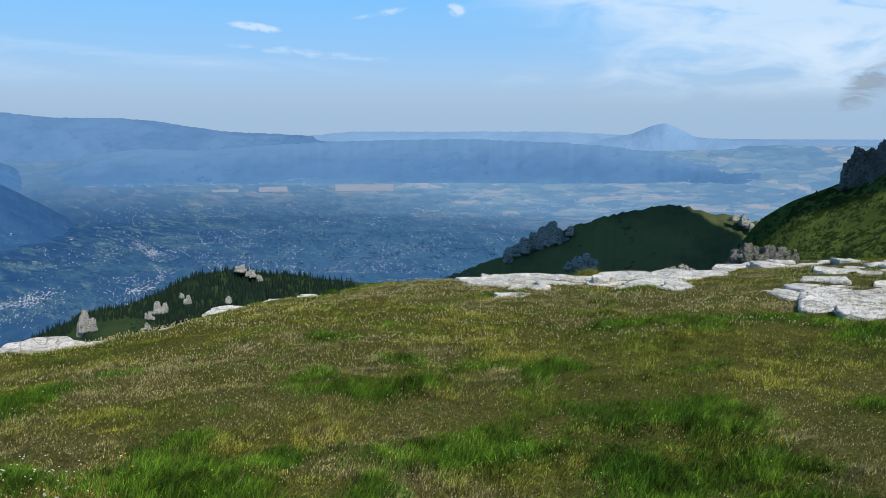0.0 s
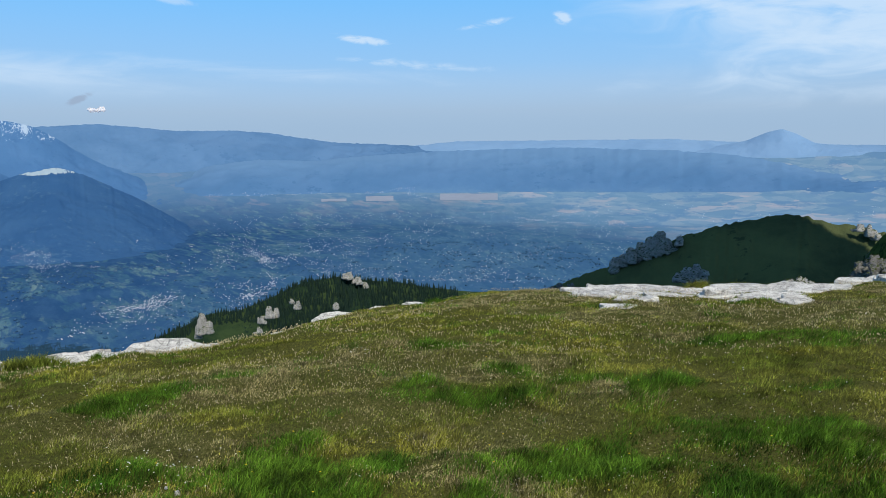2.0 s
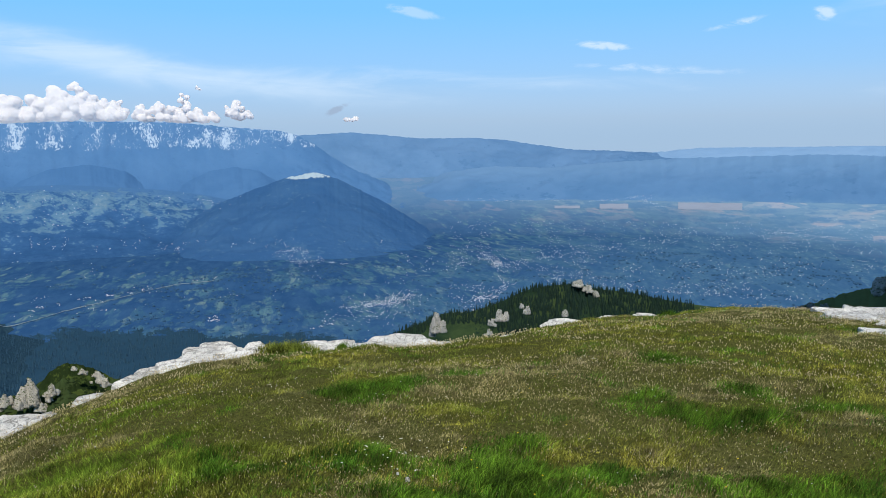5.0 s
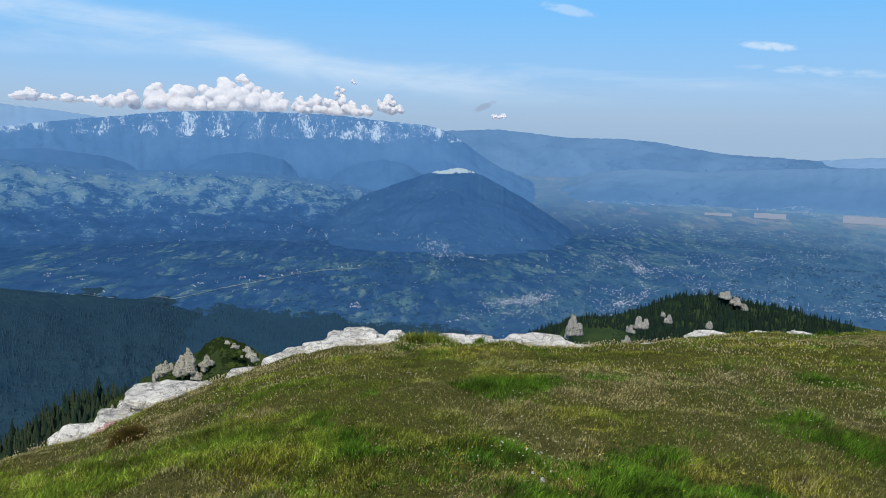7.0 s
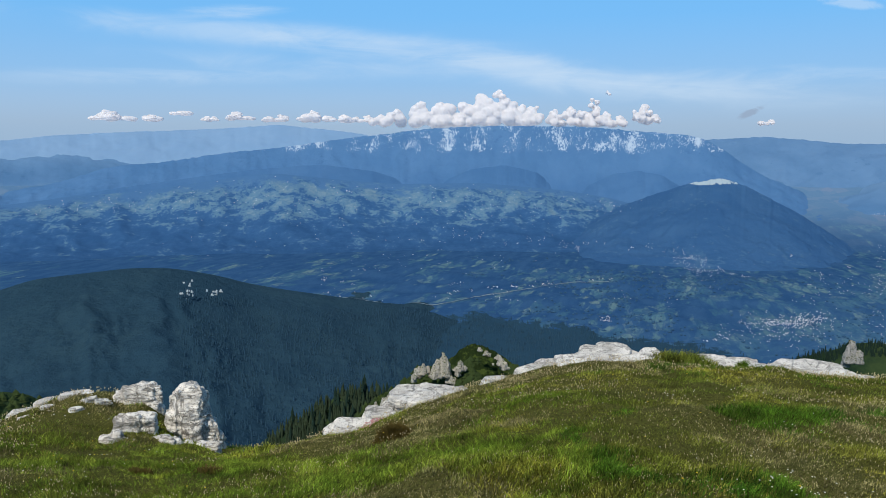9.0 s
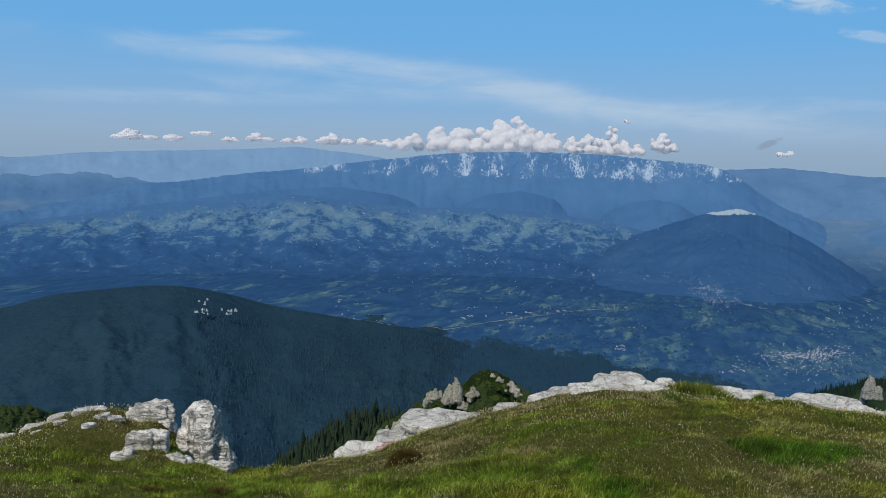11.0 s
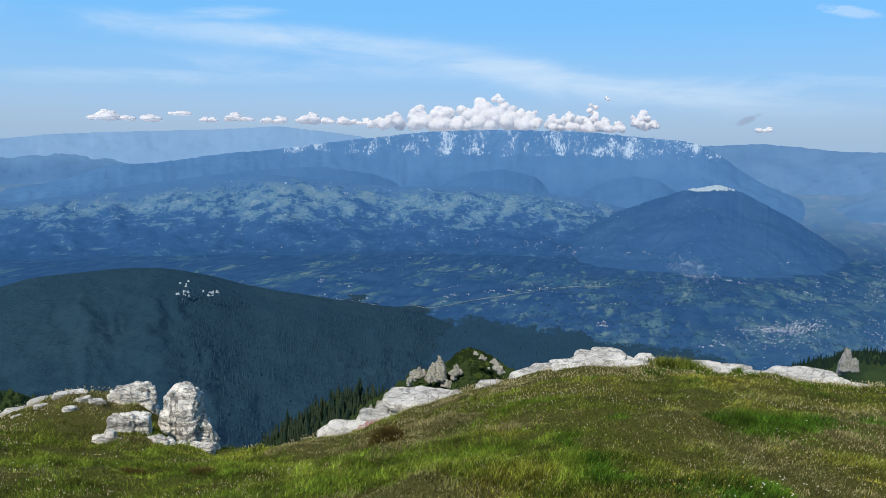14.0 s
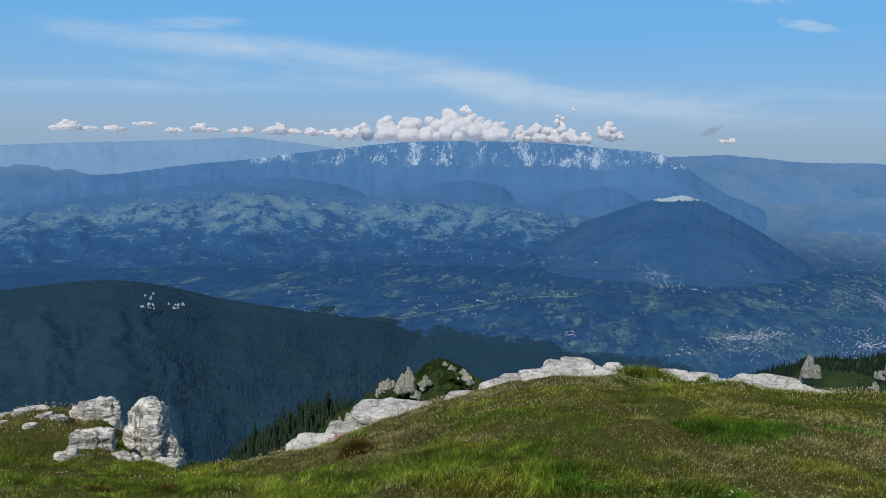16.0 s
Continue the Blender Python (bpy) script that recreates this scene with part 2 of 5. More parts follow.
def slope_material(name, low, high, scale, dots=None, dot_scale=0.1, dot_cut=0.5, bump=0.6, rock=None, rock_cut=0.62, rock_from=None, steep=None, foot=None, brow=None):
    """A far hillside: two tones of cover, darker bushes, and bare rock where the noise breaks through."""
    mat, n = material(name)
    p = where(n)
    c = n.mix(n.step(n.noise(p, scale, 6, 0.62, 0.3), 0.36, 0.66), (*low, 1), (*high, 1))
    h = n.noise(p, scale * 6, 6, 0.7)
    if dots:
        v = n.math("ADD", n.noise(p, dot_scale, 4, 0.75), n.math("MULTIPLY", n.math("SUBTRACT", n.noise(p, dot_scale * 0.15, 3), 0.5), 0.5))
        c = n.mix(n.step(v, dot_cut, dot_cut + 0.06), c, (*dots, 1))
    if rock:
        v = n.noise(n.stretch(p, (1, 1, 0.35)), scale * 5, 7, 0.75)
        if rock_from:
            sep = n.add("ShaderNodeSeparateXYZ")
            n.link(p, sep.inputs[0])
            run = n.add("ShaderNodeCombineXYZ")
            n.link(n.math("MULTIPLY", n.math("ARCTAN2", n.math("MULTIPLY", sep.outputs[0], -1.0), sep.outputs[1]), 57.29578), run.inputs[0])
            n.link(n.math("MULTIPLY", sep.outputs[2], 0.0075), run.inputs[1])
            v = n.noise(run.outputs[0], 3.6, 8, 0.74, 2.6)
            v = n.math("ADD", n.math("MULTIPLY", v, 0.62), n.math("MULTIPLY", n.noise(run.outputs[0], 0.9, 4, 0.65), 0.48))
            v = n.math("MULTIPLY", v, n.step(n.math("ADD", sep.outputs[2], n.math("MULTIPLY", n.noise(p, 0.008, 3), rock_from[2])), rock_from[0], rock_from[1]))
        c = n.mix(n.step(v, rock_cut, rock_cut + 0.05), c, (*rock, 1))
    # foot and brow: other strengths of painted haze blended into the slope's colour
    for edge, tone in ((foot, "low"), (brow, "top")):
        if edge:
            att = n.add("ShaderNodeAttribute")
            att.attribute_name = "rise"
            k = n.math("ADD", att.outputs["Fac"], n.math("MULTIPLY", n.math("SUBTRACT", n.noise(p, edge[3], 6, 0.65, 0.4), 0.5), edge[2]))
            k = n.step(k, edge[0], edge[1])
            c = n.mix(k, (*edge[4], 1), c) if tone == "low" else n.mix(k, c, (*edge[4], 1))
    if steep:
        geo = n.add("ShaderNodeNewGeometry")
        sep = n.add("ShaderNodeSeparateXYZ")
        n.link(geo.outputs["True Normal"], sep.inputs[0])
        lean = n.math("ADD", sep.outputs[2], n.math("MULTIPLY", n.math("SUBTRACT", n.noise(p, scale * 4, 5, 0.7), 0.5), 0.5))
        stone = n.mix(n.noise(n.stretch(p, (1.4, 1.4, 0.5)), scale * 8, 6, 0.7), (*steep[0], 1), (*steep[1], 1))
        c = n.mix(n.step(lean, steep[2], steep[2] + 0.1), stone, c)
    finish(n, c, 0.97, n.bump(h, bump, 0.6 / scale * 0.2), 0.0)
    return mat


def mosaic(n, flat, wide, deep, turn, wild=1.0):
    """A patchwork of fields, wobbly at the edges: a number for each field, and how near its hedge is."""
    lie = n.stretch(n.stretch(flat, (1, 1, 1), turn), (1.0 / wide, 1.0 / deep, 1))
    nz = n.add("ShaderNodeTexNoise")
    n.link(lie, nz.inputs["Vector"])
    nz.inputs["Scale"].default_value = 0.7
    nz.inputs["Detail"].default_value = 4.0
    off = n.add("ShaderNodeVectorMath", operation="SCALE")
    n.link(nz.outputs["Color"], off.inputs[0])
    off.inputs["Scale"].default_value = wild
    warp = n.add("ShaderNodeVectorMath", operation="ADD")
    n.link(lie, warp.inputs[0])
    n.link(off.outputs[0], warp.inputs[1])
    lot = n.add("ShaderNodeSeparateColor")
    n.link(n.voronoi(warp.outputs[0], 1.0).outputs["Color"], lot.inputs[0])
    edge = n.voronoi(warp.outputs[0], 1.0, "DISTANCE_TO_EDGE").outputs["Distance"]
    return lot.outputs, edge


def farmland(n, flat, fields, wood, wide, deep, turn, wood_scale, share):
    """Hill country: fields and meadows behind hedges, copses between them and closed woods over the given share."""
    lot, edge = mosaic(n, flat, wide, deep, turn, 1.8)
    run = n.stretch(n.stretch(flat, (1, 1, 1), turn), (1, wide / deep, 1))
    field = n.ramp(n.math("ADD", n.math("MULTIPLY", lot[0], 0.6), n.math("MULTIPLY", n.step(n.noise(run, wood_scale * 2.2, 5, 0.7), 0.32, 0.68), 0.4)), [(k / (len(fields) - 1), c) for k, c in enumerate(fields)])
    field = tint(n, field, n.math("ADD", n.math("MULTIPLY", n.noise(run, 0.12, 4, 0.7), 0.5), 0.75))
    dark = n.mix(n.step(n.noise(run, wood_scale * 3.0, 6, 0.7), 0.36, 0.64), (*wood[0], 1), (*wood[1], 1))
    # streams and lanes lined with trees
    gully = n.math("ABSOLUTE", n.math("SUBTRACT", n.noise(run, wood_scale, 6, 0.6, 0.6), 0.5))
    hedge = n.math("MULTIPLY", n.step(edge, 0.04, 0.16), n.step(gully, 0.008, 0.030))
    c = n.mix(n.math("MULTIPLY", n.math("SUBTRACT", 1.0, hedge), 0.6), field, dark)
    mask = n.math("ADD", n.noise(run, wood_scale, 8, 0.62, 0.5), n.math("MULTIPLY", n.math("SUBTRACT", lot[1], 0.5), 0.17))
    mask = n.math("ADD", mask, n.math("MULTIPLY", n.math("SUBTRACT", n.noise(run, 0.045, 4, 0.7), 0.5), 0.20))
    c = n.mix(n.step(n.math("SUBTRACT", mask, share), -0.02, 0.03), dark, c)
    return n.mix(n.math("MULTIPLY", n.step(n.noise(run, 0.16, 3, 0.7), 0.54, 0.60), 0.4), c, dark)


def valley_material():
    """Meadows, hedges, woods and, further off, the strip fields of the plain. Blue haze is painted into their colours.
    """
    mat, n = material("hazed_valley_land")
    p = where(n)
    flat = n.stretch(p, (1, 1, 0))
    length = n.add("ShaderNodeVectorMath", operation="LENGTH")
    n.link(flat, length.inputs[0])
    away = length.outputs["Value"]
    sep = n.add("ShaderNodeSeparateXYZ")
    n.link(p, sep.inputs[0])
    east = sep.outputs[0]
    # the western hills are more closely wooded than the valley floor
    west = n.step(n.math("ADD", n.math("MULTIPLY", east, -1.0), n.math("MULTIPLY", n.noise(flat, 0.004, 4), 500.0)), 1150.0, 1900.0)
    share = n.math("ADD", n.math("MULTIPLY", west, n.math("ADD", n.math("MULTIPLY", n.step(away, 2150.0, 2750.0), 0.07), 0.040)), 0.490)
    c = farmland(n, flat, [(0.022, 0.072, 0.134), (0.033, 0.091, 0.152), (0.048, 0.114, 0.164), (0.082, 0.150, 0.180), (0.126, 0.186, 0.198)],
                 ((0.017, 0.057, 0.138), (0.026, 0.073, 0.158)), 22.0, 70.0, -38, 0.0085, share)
    # haze over the valley floor east of the town, painted as paler farmland tones
    hazy_east = n.step(n.math("ADD", east, n.math("MULTIPLY", n.noise(flat, 0.004, 4), 500.0)), -950.0, 100.0)
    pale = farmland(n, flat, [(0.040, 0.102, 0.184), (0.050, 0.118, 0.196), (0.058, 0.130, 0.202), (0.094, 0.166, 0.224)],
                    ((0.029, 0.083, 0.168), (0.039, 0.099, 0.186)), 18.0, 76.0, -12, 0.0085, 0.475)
    c = n.mix(n.math("MULTIPLY", hazy_east, 0.85), c, pale)
    # the open plain, its field tones paled and blued by painted haze
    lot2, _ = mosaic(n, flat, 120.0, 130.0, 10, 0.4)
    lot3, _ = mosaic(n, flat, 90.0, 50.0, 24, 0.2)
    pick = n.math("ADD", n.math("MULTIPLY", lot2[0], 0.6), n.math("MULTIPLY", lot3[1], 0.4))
    hazed_crop = n.ramp(pick, [(0.2, (0.100, 0.192, 0.298)), (0.45, (0.122, 0.214, 0.312)), (0.62, (0.155, 0.238, 0.325)), (0.78, (0.195, 0.255, 0.330)), (0.92, (0.255, 0.275, 0.335))])
    c2 = n.mix(n.step(n.noise(flat, 0.006, 6, 0.7), 0.50, 0.6), hazed_crop, (0.092, 0.182, 0.300, 1))
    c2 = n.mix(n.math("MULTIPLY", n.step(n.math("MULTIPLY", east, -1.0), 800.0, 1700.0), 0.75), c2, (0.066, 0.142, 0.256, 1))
    # these hazier tones take over with distance
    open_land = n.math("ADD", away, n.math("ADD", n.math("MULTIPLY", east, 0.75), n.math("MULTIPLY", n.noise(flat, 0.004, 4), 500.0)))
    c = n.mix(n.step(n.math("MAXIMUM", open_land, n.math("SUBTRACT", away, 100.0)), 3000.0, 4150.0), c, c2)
    # closed spruce woods on the near valley side, with haze blue in their tone
    att = n.add("ShaderNodeAttribute")
    att.attribute_name = "wood"
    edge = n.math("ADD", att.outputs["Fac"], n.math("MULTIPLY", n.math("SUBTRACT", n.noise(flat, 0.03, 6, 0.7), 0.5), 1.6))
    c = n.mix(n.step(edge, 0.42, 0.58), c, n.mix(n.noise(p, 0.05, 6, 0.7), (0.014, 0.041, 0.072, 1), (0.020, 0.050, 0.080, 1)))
    finish(n, c, 0.97, None, 0.0)
    return mat


def upland_material():
    """Pale meadows and farms on the upland, woods on the slope below it. Blue haze is painted into all tones."""
    mat, n = material("plateau_hazed_cover")
    p = where(n)
    flat = n.stretch(p, (1, 1, 0))
    sep = n.add("ShaderNodeSeparateXYZ")
    n.link(p, sep.inputs[0])
    high = n.step(n.math("ADD", sep.outputs[2], n.math("MULTIPLY", n.noise(flat, 0.006, 5, 0.6), 110.0)), -265.0, -135.0)
    share = n.math("SUBTRACT", 0.585, n.math("MULTIPLY", high, 0.125))
    run = n.stretch(n.stretch(flat, (1, 1, 1), -55), (1, 0.75, 1))
    open_ground = n.math("ADD", n.math("MULTIPLY", n.noise(run, 0.011, 8, 0.68, 0.5), 0.62), n.math("MULTIPLY", n.noise(run, 0.060, 5, 0.75, 0.4), 0.38))
    open_ground = n.math("SUBTRACT", open_ground, n.math("SUBTRACT", share, 0.5))
    lot, _ = mosaic(n, flat, 34.0, 40.0, -55, 2.0)
    open_ground = n.math("ADD", open_ground, n.math("MULTIPLY", n.math("SUBTRACT", lot[0], 0.5), 0.09))
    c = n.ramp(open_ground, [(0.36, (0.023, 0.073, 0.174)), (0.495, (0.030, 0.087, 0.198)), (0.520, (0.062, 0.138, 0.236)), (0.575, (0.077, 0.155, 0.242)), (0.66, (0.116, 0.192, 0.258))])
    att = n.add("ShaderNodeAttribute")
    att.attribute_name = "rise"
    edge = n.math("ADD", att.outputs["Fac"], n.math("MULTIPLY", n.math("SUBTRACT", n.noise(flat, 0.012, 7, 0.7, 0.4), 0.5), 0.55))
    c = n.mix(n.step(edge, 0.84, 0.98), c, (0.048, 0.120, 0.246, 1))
    # darker towards the foot, so the painted haze meets the valley's tone
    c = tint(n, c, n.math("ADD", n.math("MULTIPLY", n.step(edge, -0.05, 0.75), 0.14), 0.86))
    finish(n, c, 0.97, n.bump(n.noise(p, 0.03, 6, 0.7), 0.5, 6.0), 0.0)
    return mat


TURF = turf_material()
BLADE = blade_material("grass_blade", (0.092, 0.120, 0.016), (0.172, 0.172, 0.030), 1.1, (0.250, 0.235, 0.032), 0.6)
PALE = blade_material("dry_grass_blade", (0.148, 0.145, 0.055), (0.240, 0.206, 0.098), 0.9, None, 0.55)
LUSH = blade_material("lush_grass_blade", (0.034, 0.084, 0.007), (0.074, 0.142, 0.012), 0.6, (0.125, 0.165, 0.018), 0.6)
# yellow-green grass, its tone raised to paint in the sun's brightening
SUN_BRIGHT = blade_material("sun_bright_grass_blade", (0.090, 0.155, 0.014), (0.165, 0.215, 0.026), 0.8, (0.240, 0.250, 0.032), 0.55)
STRAW = plain_material("seed_head", (0.46, 0.39, 0.24), 0.8, 0.3, 9, 0.2)
PETAL = plain_material("white_petal", (0.72, 0.70, 0.66), 0.7, 0.1, 9, 0.2)
YELLOW = plain_material("yellow_petal", (0.62, 0.45, 0.02), 0.7, 0.1, 9, 0.2)
STONE = limestone_material()
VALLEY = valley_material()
SPRUCE = plain_material("spruce_needles", (0.011, 0.024, 0.018), 0.9, 0.45, 0.12, 0.0, 0.05)
# needles tinted blue, the haze of distance put into their colour
SPRUCE_FAR = plain_material("hazed_spruce_needles", (0.021, 0.052, 0.084), 0.95, 0.12, 0.05, 0.0, 0.02)
BUSH = plain_material("dwarf_pine_needles", (0.026, 0.042, 0.014), 0.9, 0.45, 0.9, 0.0, 0.05)
KNOLL = slope_material("knoll_cover", (0.012, 0.026, 0.015), (0.034, 0.056, 0.022), 0.02, (0.013, 0.026, 0.018), 0.12, 0.58)
RIDGE = slope_material("ridge_cover", (0.046, 0.060, 0.030), (0.100, 0.116, 0.046), 0.010, (0.052, 0.062, 0.030), 0.05, 0.62, 0.5)
PEAK = slope_material("peak_cover", (0.044, 0.068, 0.018), (0.080, 0.112, 0.028), 0.03, (0.022, 0.038, 0.010), 0.2, 0.50, 0.8, steep=((0.06, 0.063, 0.066), (0.20, 0.20, 0.195), 0.45))
SPUR = slope_material("spur_cover", (0.026, 0.040, 0.012), (0.054, 0.078, 0.018), 0.2, (0.014, 0.024, 0.008), 0.6, 0.46, 0.8)
CRAG = crag_material("crag_rock", (0.54, 0.535, 0.51), (0.12, 0.125, 0.13), (0.05, 0.075, 0.022), 0.08, 0.60)
CRAG_NEAR = crag_material("spur_rock", (0.56, 0.54, 0.48), (0.16, 0.155, 0.14), (0.06, 0.085, 0.022), 0.5, 0.6)
# forest floor tinted the same hazy blue as its trees
FOREST_HILL = slope_material("forest_hill_hazed_cover", (0.017, 0.043, 0.068), (0.021, 0.049, 0.072), 0.006, (0.016, 0.040, 0.064), 0.06, 0.5, 0.5)
# far hills: the blue haze of distance is painted into their base colours
CONE = slope_material("cone_hill_hazed_cover", (0.026, 0.078, 0.180), (0.033, 0.090, 0.194), 0.006, (0.042, 0.104, 0.200), 0.03, 0.60, 0.4, (0.27, 0.35, 0.41), 0.45, (-106.0, -86.0, 34.0))
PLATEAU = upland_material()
MASSIF = slope_material("massif_hazed_cover", (0.053, 0.132, 0.270), (0.063, 0.147, 0.290), 0.005, (0.050, 0.126, 0.260), 0.03, 0.62, 0.3, (0.29, 0.38, 0.49), 0.572, (-30.0, 85.0, 90.0), foot=(0.25, 0.75, 0.35, 0.008, (0.046, 0.118, 0.250)))
FOOTHILL = slope_material("foothill_hazed_cover", (0.043, 0.113, 0.240), (0.051, 0.125, 0.256), 0.006, (0.066, 0.142, 0.252), 0.02, 0.68, 0.2)
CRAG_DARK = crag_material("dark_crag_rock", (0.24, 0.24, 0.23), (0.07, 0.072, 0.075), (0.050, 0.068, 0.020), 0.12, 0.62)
FAR_HILL = slope_material("far_hill_hazed_cover", (0.058, 0.136, 0.262), (0.070, 0.152, 0.284), 0.003, (0.052, 0.127, 0.250), 0.012, 0.60, 0.12, foot=(0.0, 0.16, 0.40, 0.010, (0.088, 0.176, 0.292)), brow=(0.20, 1.0, 0.30, 0.006, (0.100, 0.194, 0.328)))
MIDFAR = slope_material("far_range_hazed_cover", (0.068, 0.147, 0.274), (0.086, 0.172, 0.306), 0.003, (0.062, 0.138, 0.262), 0.012, 0.60, 0.2)
# ripe grain greyed to blue by painted haze
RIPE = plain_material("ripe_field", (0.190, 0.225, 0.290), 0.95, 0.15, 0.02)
FARTHEST = slope_material("farthest_hill_hazed_cover", (0.138, 0.242, 0.388), (0.154, 0.260, 0.406), 0.003, None, 0.03, 0.55, 0.05)
# scar rock, house walls and road: bluish haze put into their tones
BARE = plain_material("hazed_limestone_face", (0.30, 0.36, 0.40), 0.95, 0.35, 0.03, 0.0, 0.05)
WALLS = plain_material("hazed_house_wall", (0.66, 0.72, 0.78), 0.8, 0.25, 0.05)
ROOFS = plain_material("house_roof", (0.36, 0.33, 0.36), 0.8, 0.4, 0.03)
CLOUD = plain_material("cloud_white", (0.90, 0.88, 0.885), 1.0, 0.03, 0.008, 0.62, 0.0)
ROAD = plain_material("hazed_road_surface", (0.13, 0.18, 0.22), 0.9, 0.1, 0.05)

# ---- the lie of the land ----
rng = np.random.default_rng(11)
_lattice = rng.random((256, 256))


def value_noise(x, y):
    xi, yi = np.floor(x).astype(int), np.floor(y).astype(int)
    u, v = x - xi, y - yi
    u, v = u * u * (3 - 2 * u), v * v * (3 - 2 * v)
    g = lambda a, b: _lattice[a % 256, b % 256]
    return (g(xi, yi) * (1 - u) + g(xi + 1, yi) * u) * (1 - v) + (g(xi, yi + 1) * (1 - u) + g(xi + 1, yi + 1) * u) * v


def fbm(x, y, octaves=5, gain=0.5):
    """Layered noise about zero, within about -1 to 1."""
    total, amp, norm = 0.0, 1.0, 0.0
    for k in range(octaves):
        total = total + amp * (value_noise(x * 2 ** k + 17.3 * k, y * 2 ** k + 5.1 * k) * 2 - 1)
        norm += amp
        amp *= gain
    return total / norm


def ridged(x, y, octaves=4):
    total, amp, norm = 0.0, 1.0, 0.0
    for k in range(octaves):
        total = total + amp * (1 - np.abs(value_noise(x * 2 ** k + 9.7 * k, y * 2 ** k + 3.3 * k) * 2 - 1))
        norm += amp
        amp *= 0.5
    return total / norm


def place(az, r):
    """East and north of a spot at az degrees to the left and r metres off."""
    a = np.radians(az)
    return -r * np.sin(a), r * np.cos(a)


# brow of the summit meadow: azimuth, dip of its skyline in degrees, distance
BROW = [(-180, 10, 18), (-90, 8, 21), (-40, 7.4, 22), (-30, 8.1, 21), (-24, 8.8, 20), (-19, 9.7, 19), (-13, 10.5, 18), (-7, 10.8, 18), (0, 11.0, 18),
        (4, 11.2, 17), (9, 11.8, 15.5), (14, 12.5, 14), (20, 13.8, 12), (25, 14.5, 11), (31, 14.5, 11), (38, 14.25, 11), (42, 14.45, 11), (46, 15.25, 10.5), (51, 16.65, 9.6),
        (56, 18.1, 9), (61, 19.6, 8.6), (66, 20.5, 8.3), (70, 20.4, 8.3), (78, 19.4, 9), (84, 17.8, 10), (95, 15, 12), (120, 12, 15), (180, 10, 18)]
FALL = [(60, 0), (200, -95), (500, -230), (900, -335), (1250, -350), (3300, -350), (3800, -280), (4200, -190), (4600, -85), (4950, -50)]


def ground_z(az, r):
    """Height of the ground sheet: the domed meadow, its fall, the valley and the plain that rises to the horizon."""
    az, r = np.asarray(az, float), np.asarray(r, float)
    az = (az + 180) % 360 - 180
    x, y = place(az, r)
    cols = list(zip(*BROW))
    dip = np.interp(az, cols[0], cols[1])
    brow = np.interp(az, cols[0], cols[2])
    b = EYE / brow ** 2
    a = np.tan(np.radians(dip)) - 2 * EYE / brow
    rr = np.minimum(r, 60.0)
    near = -a * rr - b * rr ** 2
    near = near + 0.05 * fbm(x * 0.9, y * 0.9, 4) * np.clip(r / 2, 0, 1) + 0.07 * fbm(x * 0.25 + 40, y * 0.25, 3) * np.clip((r - 2) / 4, 0, 1)
    # tufted hummocks
    near = near + 0.075 * (fbm(x * 2.3 + 6, y * 2.3 + 31, 3) - 0.1) * np.clip((r - 2) / 2, 0, 1) * np.clip((26 - r) / 8, 0, 1)
    # grassy hump that carries the broken outcrop
    near = near + 0.72 * np.exp(-((az - 77.9) / 5.6) ** 2 - ((r - 9.95) / 1.45) ** 2)
    near = near + 0.10 * np.exp(-((az - 74.3) / 1.5) ** 2 - ((r - 9.3) / 0.5) ** 2)
    f = list(zip(*FALL))
    fz = np.interp(r, f[0], f[1])
    t = np.clip((r - 60) / 240, 0, 1)
    far = near * (1 - t) + fz * t
    roll = np.clip((r - 500) / 700, 0, 1) * np.clip((4300 - r) / 900, 0, 1)
    west = np.clip((az - 22) / 14, 0, 1) * np.clip((2700 - r) / 700, 0, 1)
    far = far + roll * (6 + 15 * west) * (ridged(x * 0.0032 + 5, y * 0.0032, 5) - 0.55) + roll * (2 + 7 * west) * fbm(x * 0.013, y * 0.013, 4)
    return np.where(r <= 60, near, far)


def mesh_object(name, verts, faces, mats, smooth=True, parent=None, slots=None):
    me = bpy.data.meshes.new(name)
    me.from_pydata(verts if isinstance(verts, list) else verts.tolist(), [], faces if isinstance(faces, list) else faces.tolist())
    for m in mats if isinstance(mats, (list, tuple)) else [mats]:
        me.materials.append(m)
    if slots is not None:
        me.polygons.foreach_set("material_index", np.asarray(slots, np.int32))
    if smooth:
        me.polygons.foreach_set("use_smooth", np.ones(len(me.polygons), bool))
    me.update()
    ob = new(name, me)
    if parent is not None:
        ob.parent = parent
    return ob


def grid_faces(rows, cols, wrap=False):
    i, j = np.meshgrid(np.arange(rows - 1), np.arange(cols if wrap else cols - 1), indexing="ij")
    j2 = (j + 1) % cols
    return np.stack([i * cols + j, i * cols + j2, (i + 1) * cols + j2, (i + 1) * cols + j], -1).reshape(-1, 4)


def woodline(az, r):
    """How far the valley-side forest reaches."""
    return np.interp(az, [25, 28, 32, 38, 44, 50, 56, 62, 100], [900, 1330, 1430, 1510, 1600, 1690, 1640, 1500, 1500]) + 60 * fbm(az * 2.6, r * 0.01, 5, 0.6)


